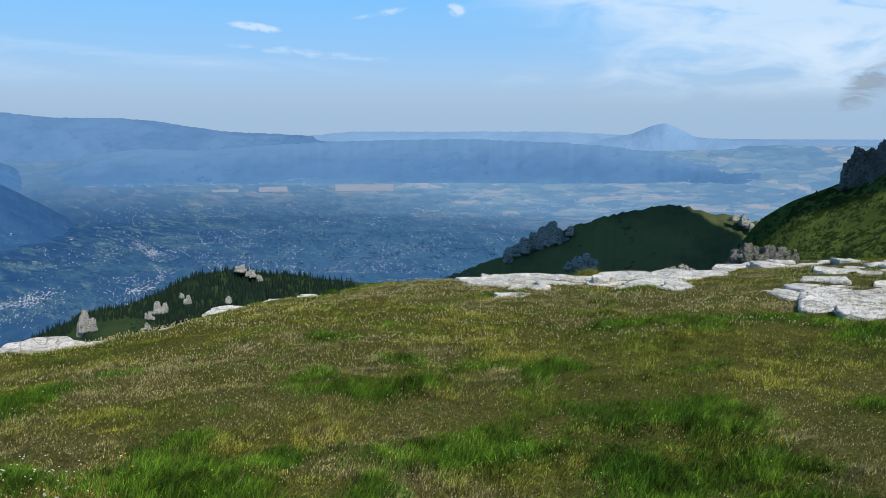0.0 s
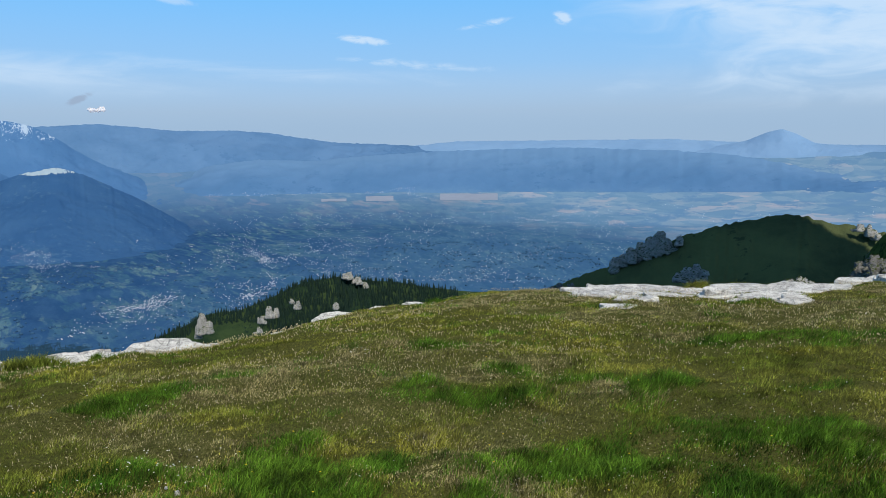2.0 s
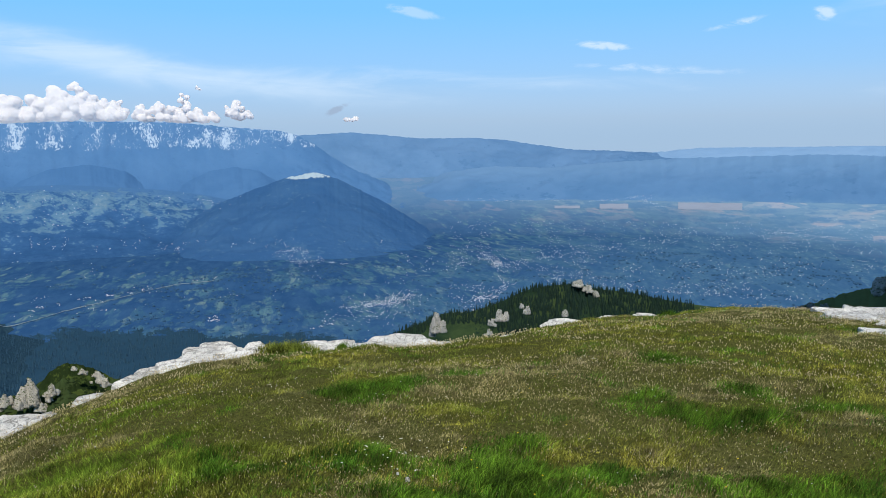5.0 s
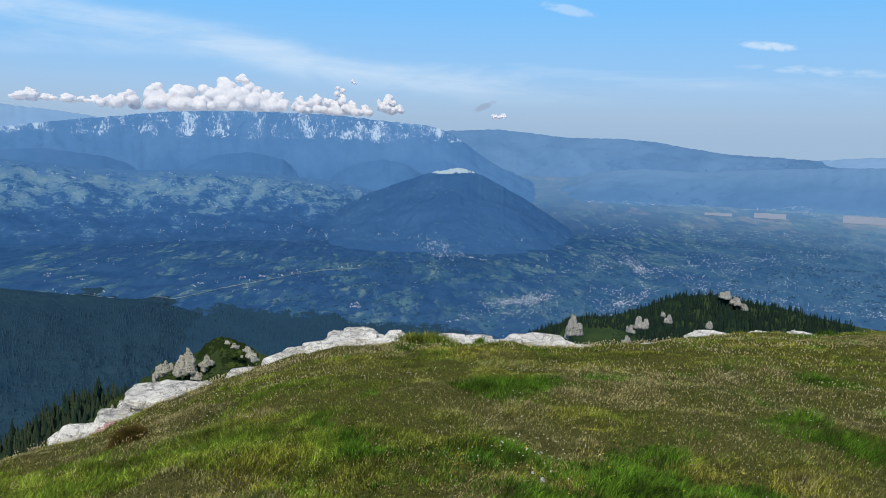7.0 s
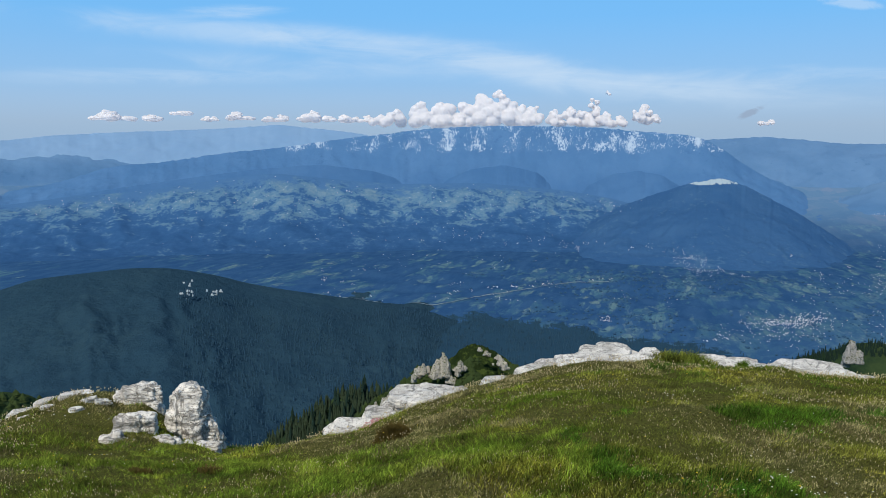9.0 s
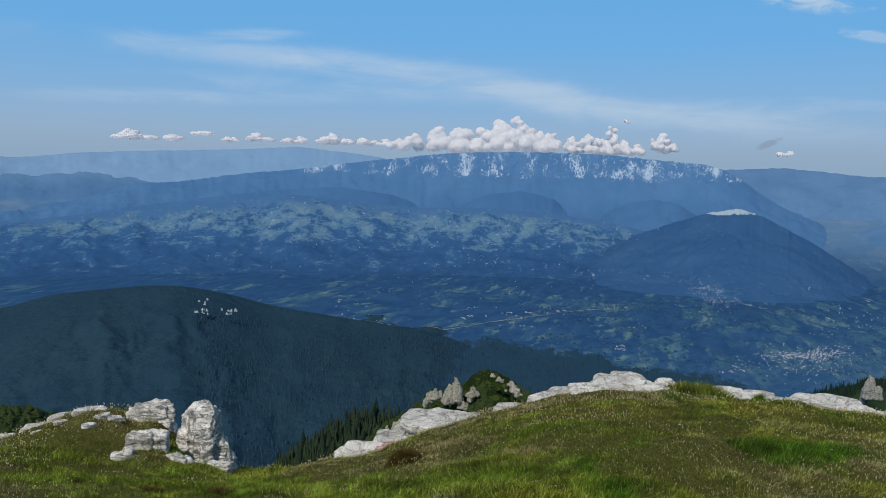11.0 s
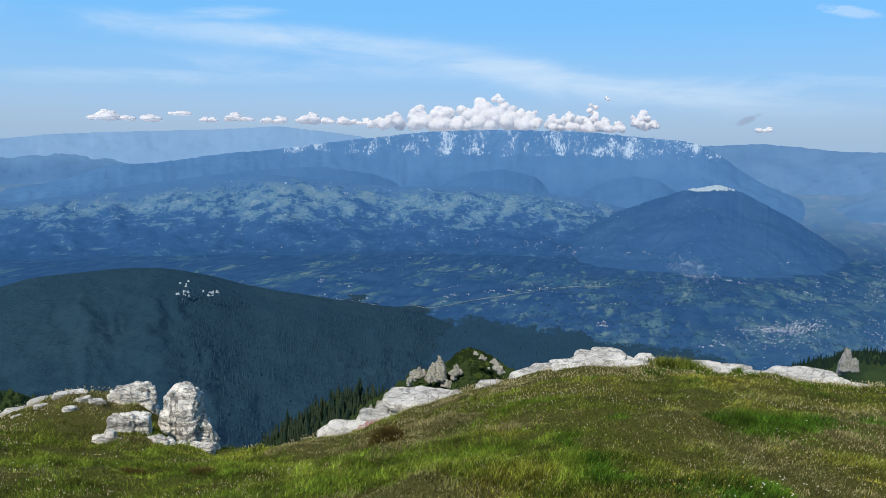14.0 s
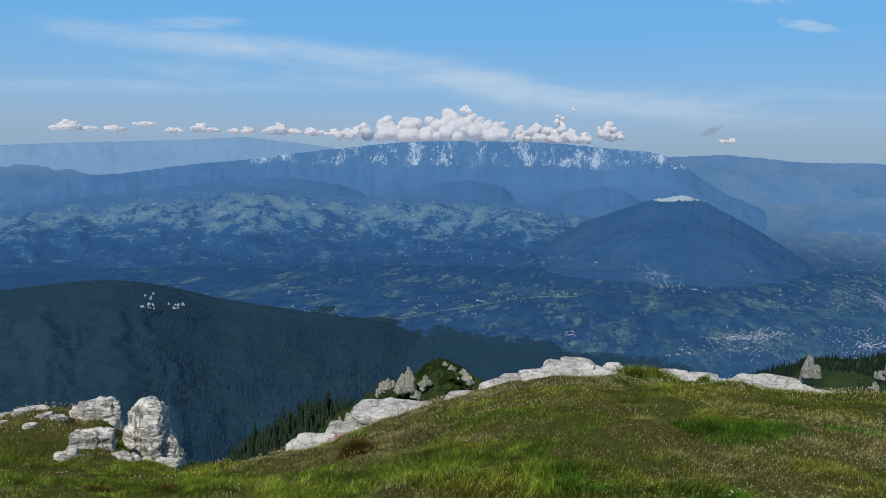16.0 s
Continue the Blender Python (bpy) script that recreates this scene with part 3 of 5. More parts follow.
def build_ground():
    az = np.concatenate([np.arange(-46, 100, 0.34), np.arange(100, 314, 3.0)])
    r = np.concatenate([np.geomspace(0.25, 2, 24)[:-1], np.geomspace(2, 26, 190)[:-1], np.geomspace(26, 60, 24), np.geomspace(66, 900, 40), np.linspace(920, 4950, 190)])
    A, Rr = np.meshgrid(az, r)
    X, Y = place(A, Rr)
    Z = ground_z(A, Rr)
    faces = grid_faces(len(r), len(az), True)
    kind = np.where(Rr > 220, 1, 0)
    slots = kind.reshape(-1)[faces[:, 0]]
    verts = np.stack([X, Y, Z], -1).reshape(-1, 3)
    centre = len(verts)
    verts = np.vstack([verts, [[0, 0, 0]]])
    n = len(az)
    fan = [[centre, (k + 1) % n, k] for k in range(n)]
    fl = faces[:, ::-1].tolist() + fan
    near_wood = np.where((A > 25) & (A < 100), np.clip((woodline(A, Rr) - Rr) / 160 + 0.5, -1, 2), -1.0)
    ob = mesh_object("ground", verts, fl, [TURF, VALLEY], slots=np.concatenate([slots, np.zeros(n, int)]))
    ob.data.attributes.new("wood", "FLOAT", "POINT").data.foreach_set("value", np.append(near_wood.reshape(-1), -1.0).astype(np.float32))
    tagged(ob, "summit meadow falling to a broad hazy farmland valley", "ground", kind="structure")
    return ob


build_ground()


GRID = {}


def landform(name, crest, dist, front, back, mat, label, category="mountain", rough=8.0, gully=0.0, gully_scale=2.2, curve=1.0, steps=44, width=300, seed=0.0, jag=0.0, sharp=1.2):
    """A ridge along azimuths: its crest by dip and distance, a front slope of that breadth down into the ground, and a back slope."""
    cz = sorted(crest)
    az = np.linspace(cz[0][0], cz[-1][0], width)
    dip = np.interp(az, [c[0] for c in cz], [c[1] for c in cz])
    rc = np.full(width, float(dist))
    bell = np.hanning(2 * (width // 40) + 3)
    dip = np.convolve(np.pad(dip, len(bell) // 2, "edge"), bell / bell.sum(), "valid")
    top = EYE + rc * np.tan(np.radians(dip))
    if jag:
        top = top + jag * fbm(az * 3.1 + seed, az * 0 + seed, 5, 0.6)
    s = np.concatenate([np.linspace(0, 1, steps), np.linspace(1, 2, steps // 3)[1:]])
    A, S = np.meshgrid(az, s)
    RC, TOP = np.broadcast_to(rc, A.shape), np.broadcast_to(top, A.shape)
    facing = S <= 1
    rad = np.where(facing, RC - front * (1 - S), RC + back * (S - 1))
    up = np.where(facing, np.clip(S, 0, 1) ** curve, np.clip(2 - S, 0, 1) ** sharp)
    X, Y = place(A, rad)
    foot = ground_z(A, rad) - 0.004 * rad
    hold = np.clip((1 - up) * 4, 0, 1) * np.clip(up * 5, 0, 1)
    Z = foot + (np.maximum(TOP, foot) - foot) * up
    Z = Z + hold * rough * fbm(X * 0.108 / max(rough, 1) + seed, Y * 0.108 / max(rough, 1), 6, 0.55)
    if gully:
        Z = Z - hold * gully * (1 - ridged(A * gully_scale * 0.5 + seed + 0.25 * fbm(X * 0.02, Y * 0.02, 3), S * 1.1 + seed, 4))
    ob = mesh_object(name, np.stack([X, Y, Z], -1).reshape(-1, 3), grid_faces(len(s), width)[:, ::-1], mat)
    rise = ob.data.attributes.new("rise", "FLOAT", "POINT")
    rise.data.foreach_set("value", S.reshape(-1).astype(np.float32))
    ends = np.empty(len(ob.data.edges) * 2, np.int32)
    ob.data.edges.foreach_get("vertices", ends)
    crisp = ob.data.attributes.new("sharp_edge", "BOOLEAN", "EDGE")
    crisp.data.foreach_set("value", (ends.reshape(-1, 2) // width == steps - 1).all(1))
    GRID[ob.name] = (X, Y, Z, A)
    return tagged(ob, label, category, kind="structure")


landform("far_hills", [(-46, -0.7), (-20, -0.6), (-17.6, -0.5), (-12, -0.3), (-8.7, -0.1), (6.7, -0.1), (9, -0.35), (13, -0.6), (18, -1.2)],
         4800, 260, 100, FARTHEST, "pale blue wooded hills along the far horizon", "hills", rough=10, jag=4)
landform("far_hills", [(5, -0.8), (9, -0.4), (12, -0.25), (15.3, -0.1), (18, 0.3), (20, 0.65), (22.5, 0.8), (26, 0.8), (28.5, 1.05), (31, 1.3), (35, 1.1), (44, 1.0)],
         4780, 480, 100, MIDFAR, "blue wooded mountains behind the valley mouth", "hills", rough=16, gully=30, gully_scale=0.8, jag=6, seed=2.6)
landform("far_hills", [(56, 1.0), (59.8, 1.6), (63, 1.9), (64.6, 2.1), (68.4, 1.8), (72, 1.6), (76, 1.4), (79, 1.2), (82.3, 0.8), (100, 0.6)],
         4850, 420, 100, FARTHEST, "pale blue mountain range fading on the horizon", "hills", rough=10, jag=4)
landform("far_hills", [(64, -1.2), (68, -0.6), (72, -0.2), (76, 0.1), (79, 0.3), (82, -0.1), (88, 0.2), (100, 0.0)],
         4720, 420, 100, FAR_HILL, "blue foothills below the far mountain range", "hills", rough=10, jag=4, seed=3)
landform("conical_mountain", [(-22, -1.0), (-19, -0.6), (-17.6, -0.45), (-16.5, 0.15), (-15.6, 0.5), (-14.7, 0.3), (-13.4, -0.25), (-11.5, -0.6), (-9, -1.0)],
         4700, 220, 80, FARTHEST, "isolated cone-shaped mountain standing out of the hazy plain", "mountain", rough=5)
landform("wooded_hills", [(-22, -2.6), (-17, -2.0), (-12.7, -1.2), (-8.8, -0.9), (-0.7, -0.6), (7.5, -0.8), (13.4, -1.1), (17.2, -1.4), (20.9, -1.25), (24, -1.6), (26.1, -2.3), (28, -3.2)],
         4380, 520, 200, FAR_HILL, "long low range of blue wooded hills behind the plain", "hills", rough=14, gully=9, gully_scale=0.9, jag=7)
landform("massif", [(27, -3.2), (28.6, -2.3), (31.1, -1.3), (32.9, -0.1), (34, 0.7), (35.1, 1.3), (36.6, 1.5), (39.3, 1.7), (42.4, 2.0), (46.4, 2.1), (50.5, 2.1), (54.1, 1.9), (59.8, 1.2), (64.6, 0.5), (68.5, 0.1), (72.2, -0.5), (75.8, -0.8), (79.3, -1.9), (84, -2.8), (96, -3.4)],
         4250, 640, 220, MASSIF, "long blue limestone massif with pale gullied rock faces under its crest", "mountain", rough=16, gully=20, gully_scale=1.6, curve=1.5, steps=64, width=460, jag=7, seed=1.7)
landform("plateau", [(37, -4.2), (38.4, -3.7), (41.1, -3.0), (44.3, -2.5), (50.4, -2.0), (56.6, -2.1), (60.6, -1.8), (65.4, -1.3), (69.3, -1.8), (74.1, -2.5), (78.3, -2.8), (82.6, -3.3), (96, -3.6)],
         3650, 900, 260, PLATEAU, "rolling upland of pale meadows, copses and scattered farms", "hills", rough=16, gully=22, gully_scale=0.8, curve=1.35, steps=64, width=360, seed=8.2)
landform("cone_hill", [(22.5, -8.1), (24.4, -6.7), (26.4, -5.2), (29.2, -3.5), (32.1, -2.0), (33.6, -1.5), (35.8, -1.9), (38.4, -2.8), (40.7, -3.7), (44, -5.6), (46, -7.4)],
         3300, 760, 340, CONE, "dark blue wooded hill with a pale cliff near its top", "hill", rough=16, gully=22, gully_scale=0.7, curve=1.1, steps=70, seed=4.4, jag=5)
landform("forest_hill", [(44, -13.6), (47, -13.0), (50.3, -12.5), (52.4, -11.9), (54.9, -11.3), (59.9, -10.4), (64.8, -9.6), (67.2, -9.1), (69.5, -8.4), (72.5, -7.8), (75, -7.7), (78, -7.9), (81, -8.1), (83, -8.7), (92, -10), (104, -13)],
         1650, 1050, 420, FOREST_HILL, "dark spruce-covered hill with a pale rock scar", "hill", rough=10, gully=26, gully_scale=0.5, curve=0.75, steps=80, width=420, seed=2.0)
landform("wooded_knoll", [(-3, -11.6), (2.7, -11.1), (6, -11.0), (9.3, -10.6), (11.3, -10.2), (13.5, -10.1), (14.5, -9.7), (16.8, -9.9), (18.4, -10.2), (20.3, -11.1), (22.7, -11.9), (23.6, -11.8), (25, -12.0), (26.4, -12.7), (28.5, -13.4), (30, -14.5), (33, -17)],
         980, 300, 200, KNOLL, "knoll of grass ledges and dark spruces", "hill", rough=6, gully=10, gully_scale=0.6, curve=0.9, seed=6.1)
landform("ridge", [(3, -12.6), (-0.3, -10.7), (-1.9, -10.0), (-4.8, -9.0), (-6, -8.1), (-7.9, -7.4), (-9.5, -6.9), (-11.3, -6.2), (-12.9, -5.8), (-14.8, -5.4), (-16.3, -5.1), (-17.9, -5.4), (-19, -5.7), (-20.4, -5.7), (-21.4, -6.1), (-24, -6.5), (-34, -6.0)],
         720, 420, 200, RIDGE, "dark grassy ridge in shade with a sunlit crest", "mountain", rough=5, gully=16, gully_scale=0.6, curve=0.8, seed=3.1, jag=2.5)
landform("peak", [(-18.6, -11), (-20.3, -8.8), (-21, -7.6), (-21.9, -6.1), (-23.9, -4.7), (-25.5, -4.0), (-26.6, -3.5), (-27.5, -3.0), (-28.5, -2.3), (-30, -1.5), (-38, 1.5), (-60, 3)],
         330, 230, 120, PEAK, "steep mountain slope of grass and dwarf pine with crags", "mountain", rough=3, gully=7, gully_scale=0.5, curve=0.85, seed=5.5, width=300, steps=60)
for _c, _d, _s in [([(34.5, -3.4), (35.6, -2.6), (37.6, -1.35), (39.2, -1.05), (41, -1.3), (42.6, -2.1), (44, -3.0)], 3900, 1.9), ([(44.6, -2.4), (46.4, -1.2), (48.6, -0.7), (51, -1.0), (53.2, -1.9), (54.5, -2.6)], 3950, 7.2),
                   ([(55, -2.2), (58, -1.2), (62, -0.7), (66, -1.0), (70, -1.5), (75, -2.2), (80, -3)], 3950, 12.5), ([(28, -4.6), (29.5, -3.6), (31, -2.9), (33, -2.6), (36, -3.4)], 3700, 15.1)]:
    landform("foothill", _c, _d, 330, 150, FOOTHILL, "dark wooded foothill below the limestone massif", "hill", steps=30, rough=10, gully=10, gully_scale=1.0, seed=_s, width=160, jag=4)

# ---- limestone along the brow ----
def ico(sub):
    bm = bmesh.new()
    bmesh.ops.create_icosphere(bm, subdivisions=sub, radius=1.0)
    v = np.array([x.co[:] for x in bm.verts])
    f = [[x.index for x in face.verts] for face in bm.faces]
    bm.free()
    return v, f


ICO = {k: ico(k) for k in (1, 2, 3, 4, 5)}


def rock_verts(w, d, h, seed, sub=4, box=0.42, layers=5, ragged=0.28, lean=0.0):
    """A weathered lump for far crags: a rounded box with an uneven outline and ledges. Its foot lies at z = 0."""
    v = ICO[sub][0]
    x, y, z = v.T
    ang = np.arctan2(y, x)
    sq = lambda a: np.sign(a) * np.abs(a) ** box
    px, py, pz = sq(x), sq(y), sq(z)
    outline = 1 + ragged * fbm(np.cos(ang) * 1.3 + seed * 7.1, np.sin(ang) * 1.3 + seed * 3.7, 5, 0.6)
    t = (pz + 1) / 2
    bed = np.floor(t * layers + 0.9 * fbm(px * 0.9 + seed, py * 0.9, 3))
    ledge = 1 + 0.22 * (value_noise(bed * 3.7 + seed * 5, np.cos(ang) * 1.6 + np.sin(ang) * 0.9 + bed) - 0.5) - 0.12 * t
    top = t * (1 + 0.13 * fbm(px * 1.6 + seed * 3, py * 1.6 + 4, 4, 0.6))
    out = np.stack([(px * outline * ledge + lean * t) * w / 2, py * outline * ledge * d / 2, top * h], 1)
    k = 7 / max(min(w, d), 0.25)
    return out + v * (0.06 * min(w, d, 0.8) * fbm(out[:, 0] * k + seed, out[:, 1] * k + out[:, 2] * k * 1.6, 6, 0.68)[:, None])


def bedded_rock(w, d, h, seed, layers=4, ragged=0.3, taper=0.12, lean=0.0, around=84):
    """Limestone split along its beds: uneven angular plates on one another, with undercut joints. Its foot lies at z = 0."""
    rnd = np.random.default_rng(int(seed * 1000) % 100000)
    a = np.linspace(0, 2 * math.pi, around, endpoint=False)

    def outline(corners):
        at = np.sort((np.arange(corners) + rnd.uniform(-0.38, 0.38, corners)) * 2 * math.pi / corners)
        q = 1 + rnd.uniform(-ragged, ragged * 0.55, corners)
        # a box-like plan with straight breaks between its corners
        full = np.maximum(np.abs(np.cos(at)), np.abs(np.sin(at))) ** -0.75
        px = np.interp(a, np.r_[at - 2 * math.pi, at, at + 2 * math.pi], np.tile(np.cos(at) * q * full, 3))
        py = np.interp(a, np.r_[at - 2 * math.pi, at, at + 2 * math.pi], np.tile(np.sin(at) * q * full, 3))
        return np.stack([px, py], 1)

    plan = outline(int(rnd.integers(7, 11)))
    cuts = np.concatenate([[0], np.cumsum(rnd.uniform(0.5, 1.5, layers))])
    cuts = cuts / cuts[-1]
    rings = []
    for k in range(layers):
        z0, z1 = cuts[k], cuts[k + 1]
        mid = (z0 + z1) / 2
        grow = (1 - taper * mid) * (1 + rnd.uniform(-0.10, 0.07)) * (1.0 if k < layers - 1 else rnd.uniform(0.86, 1.0))
        own = (0.72 * plan + 0.28 * outline(int(rnd.integers(8, 13)))) * grow
        off = np.array([rnd.normal(0, 0.035) + lean * mid, rnd.normal(0, 0.035)])
        for share, inset in ((0.0, 0.955), (0.14, 1.0), (0.5, 1.012), (0.86, 0.995), (1.0, 0.95)):
            rings.append((own * inset + off, np.full(around, z0 + (z1 - z0) * share)))
    for inset in (0.84, 0.68, 0.5, 0.32, 0.14):
        rings.append((own * inset + off, np.full(around, 1.0)))
    P = np.vstack([np.column_stack([xy * (w / 2, d / 2), z * h]) for xy, z in rings])
    tilt = rnd.normal(0, 0.05, 2)
    up = P[:, 2] / h
    P[:, 2] += up * (P[:, 0] * tilt[0] + P[:, 1] * tilt[1])
    k = 3.2 / max(min(w, d), 0.2)
    P[:, 2] += up * min(0.10 * h, 0.05) * fbm(P[:, 0] * k * 0.6 + seed, P[:, 1] * k * 0.6, 4, 0.6)
    size = 0.045 * min(w, d, h * 1.5, 0.7)
    chip = lambda q: size * fbm(P[:, 0] * k * 2.2 + q + P[:, 2] * 3, P[:, 1] * k * 2.2 + P[:, 2] * k * 2.6 - q, 5, 0.68)
    P = P + np.stack([chip(seed + 1.0), chip(seed + 7.3), 0.7 * chip(seed + 4.1)], 1)
    faces = grid_faces(len(rings), around, True).tolist()
    top = len(P) - around
    P = np.vstack([P, P[top:].mean(0), P[:around].mean(0)])
    faces += [[top + j, top + (j + 1) % around, len(P) - 2] for j in range(around)]
    faces += [[(j + 1) % around, j, len(P) - 1] for j in range(around)]
    return P, faces


def rock(name, label, az, r, w, d, h, seed, turn=0.0, sink=0.06, tilt=(0, 0), group="", raise_by=0.0, **shape):
    v, f = bedded_rock(w, d, h, seed, **shape)
    ob = mesh_object(name, v, f, STONE, smooth=False)
    x, y = place(az, r)
    z = float(ground_z(az, r)) - sink + raise_by
    ob.matrix_world = pose(float(x), float(y), z, tilt[0], tilt[1], az + turn)
    return tagged(ob, label, "rock", group)


LEDGE = "pale grey weathered limestone slab bedded in the turf"
def set_to(az, r, dip, sink):
    """Height of a rock, foot to top, whose top lies at that dip from the eye."""
    return max(EYE - r * math.tan(radians(dip)) - float(ground_z(az, r)) + sink, 0.06)


# brow to the left: azimuth, distance, dip of the top, width, depth, turn, sink
BROW_ROCKS = [(60.2, 9.0, 18.9, 0.70, 0.34, -14, 0.06), (58.2, 9.4, 18.0, 0.46, 0.36, 6, 0.06), (57.2, 9.7, 17.6, 0.40, 0.36, 0, 0.06), (54.8, 9.7, 16.75, 0.92, 0.55, -10, 0.08), (53.0, 9.9, 17.0, 0.5, 0.4, -6, 0.06),
              (49.3, 10.1, 16.15, 0.68, 0.45, -8, 0.06), (46.8, 10.5, 15.4, 0.44, 0.4, -10, 0.06), (45.6, 10.7, 15.0, 0.40, 0.4, -8, 0.06), (43.9, 10.8, 14.45, 0.62, 0.45, -4, 0.06), (43.3, 10.0, 15.15, 0.50, 0.24, 0, 0.03),
              (41.9, 11.2, 13.85, 0.7, 0.5, 0, 0.06), (41.0, 11.4, 13.45, 0.62, 0.5, 6, 0.06), (39.3, 10.7, 14.3, 0.42, 0.34, 30, 0.04), (38.4, 11.1, 13.65, 0.34, 0.4, 0, 0.05), (34.2, 11.3, 13.75, 0.5, 0.4, 0, 0.05), (32.6, 11.2, 13.85, 0.5, 0.4, 4, 0.05),
              (30.4, 11.0, 14.0, 0.66, 0.4, -5, 0.05), (28.9, 11.1, 13.6, 0.66, 0.5, 0, 0.06), (27.4, 11.0, 13.5, 0.70, 0.5, 6, 0.06), (25.7, 10.9, 14.1, 0.3, 0.3, 0, 0.04), (24.6, 10.9, 14.3, 0.2, 0.2, 0, 0.03),
              (19.8, 11.6, 13.75, 0.26, 0.2, 0, 0.03), (15.4, 13.4, 12.35, 0.80, 0.4, -6, 0.05), (11.8, 14.6, 12.0, 0.62, 0.3, 0, 0.04), (9.7, 14.8, 11.85, 0.5, 0.25, 0, 0.02)]
for k, (az, r, dip, w, d, turn, sink) in enumerate(BROW_ROCKS):
    rock("limestone_rock", LEDGE, az, r, w * 1.40, d * 1.7, max(set_to(az, r, dip, sink) - 0.05, 0.08), 1.3 + k * 0.77, turn, sink, (7, 0), "limestone slabs along the brow", ragged=0.36, layers=2, taper=0.30)

# limestone pavement on the broad shoulder: a band of low slabs with turf between
PAVE = "low white limestone slab of a broken rock pavement"
_pave = np.random.default_rng(5)


def pavement(az0, az1, r0, r1, count, size, low, high):
    for k in range(count):
        t = (k + 0.5) / count
        az = az0 + (az1 - az0) * t + _pave.normal(0, 0.35)
        r = r0 + (r1 - r0) * t + _pave.normal(0, 0.75)
        w = size * _pave.uniform(0.9, 2.3)
        rock("limestone_rock", PAVE, az, r, w, w * _pave.uniform(0.55, 1.0), _pave.uniform(low, high) * 0.85, _pave.uniform(0, 60), _pave.uniform(-30, 30), 0.05, group="limestone pavement", ragged=0.5, layers=1, taper=0.3, around=64)


pavement(-2.6, -9.5, 14.2, 16.4, 18, 0.75, 0.06, 0.13)
pavement(-7.5, -19.5, 16.8, 16.6, 26, 0.85, 0.07, 0.15)
pavement(-11.5, -18.8, 14.8, 15.2, 15, 0.75, 0.06, 0.11)
pavement(-20.0, -24.0, 18.2, 18.5, 10, 0.75, 0.10, 0.18)
pavement(-25.0, -32.5, 17.5, 17.0, 14, 0.7, 0.07, 0.14)
pavement(-26.5, -33.0, 14.8, 14.2, 8, 0.6, 0.05, 0.09)
pavement(-24.8, -33.0, 11.6, 9.8, 12, 0.62, 0.06, 0.11)
pavement(-26.6, -33.0, 9.8, 9.0, 9, 0.62, 0.06, 0.11)
pavement(-4.5, -10.0, 12.9, 14.2, 12, 0.6, 0.05, 0.10)
pavement(-13.0, -18.5, 13.4, 13.9, 10, 0.6, 0.05, 0.09)
rock("limestone_boulder", "smooth white limestone boulder in front of the pavement", -11.9, 13.0, 0.66, 0.5, 0.24, 3.3, 10, 0.06, layers=2, ragged=0.25, taper=0.5)
rock("limestone_rock", PAVE, -9.6, 13.6, 0.5, 0.3, 0.12, 8.3, 20, 0.03, group="limestone pavement")

for k, (az, r, w) in enumerate([(27.6, 3.86, 0.03), (28.3, 3.95, 0.018), (26.9, 4.02, 0.016)]):
    rock("limestone_rock", "small white stone lying among daisies", az, r, w, w * 0.8, w * 0.7, 70 + k, 0, 0.0, group="stones in the turf", raise_by=0.012, layers=2, ragged=0.3, around=24)

# the broken outcrop on its grassy hump
CLIFF = "fissured limestone block of the broken outcrop"
# azimuth, distance, dip of the top, width, depth, turn, tilt, sink
OUTCROP = [(78.9, 9.8, 15.85, 0.42, 0.32, 8, (4, 0), 0.05), (80.7, 10.0, 16.25, 0.38, 0.3, 6, (4, 0), 0.05), (82.4, 10.1, 16.7, 0.34, 0.3, 0, (4, 0), 0.05), (84.2, 10.0, 17.3, 0.4, 0.3, 0, (4, 0), 0.05),
           (79.6, 9.4, 16.6, 0.26, 0.12, 14, (8, 0), 0.03), (78.4, 9.2, 17.0, 0.24, 0.12, 20, (8, 0), 0.03), (80.9, 9.3, 17.2, 0.2, 0.1, 10, (8, 0), 0.03), (77.6, 9.2, 16.6, 0.24, 0.14, 16, (8, 0), 0.03), (79.2, 9.0, 17.6, 0.2, 0.1, 24, (8, 0), 0.03), (82.3, 9.5, 17.2, 0.2, 0.1, 0, (8, 0), 0.03)]
for k, (az, r, dip, w, d, turn, tilt, sink) in enumerate(OUTCROP):
    h = set_to(az, r, dip, sink)
    rock("limestone_rock", CLIFF, az, r, w, d, h, 20.7 + k * 1.31, turn, sink, tilt, "blocks of the broken outcrop", layers=3 if h > 0.4 else 2, ragged=0.26, taper=0.16)


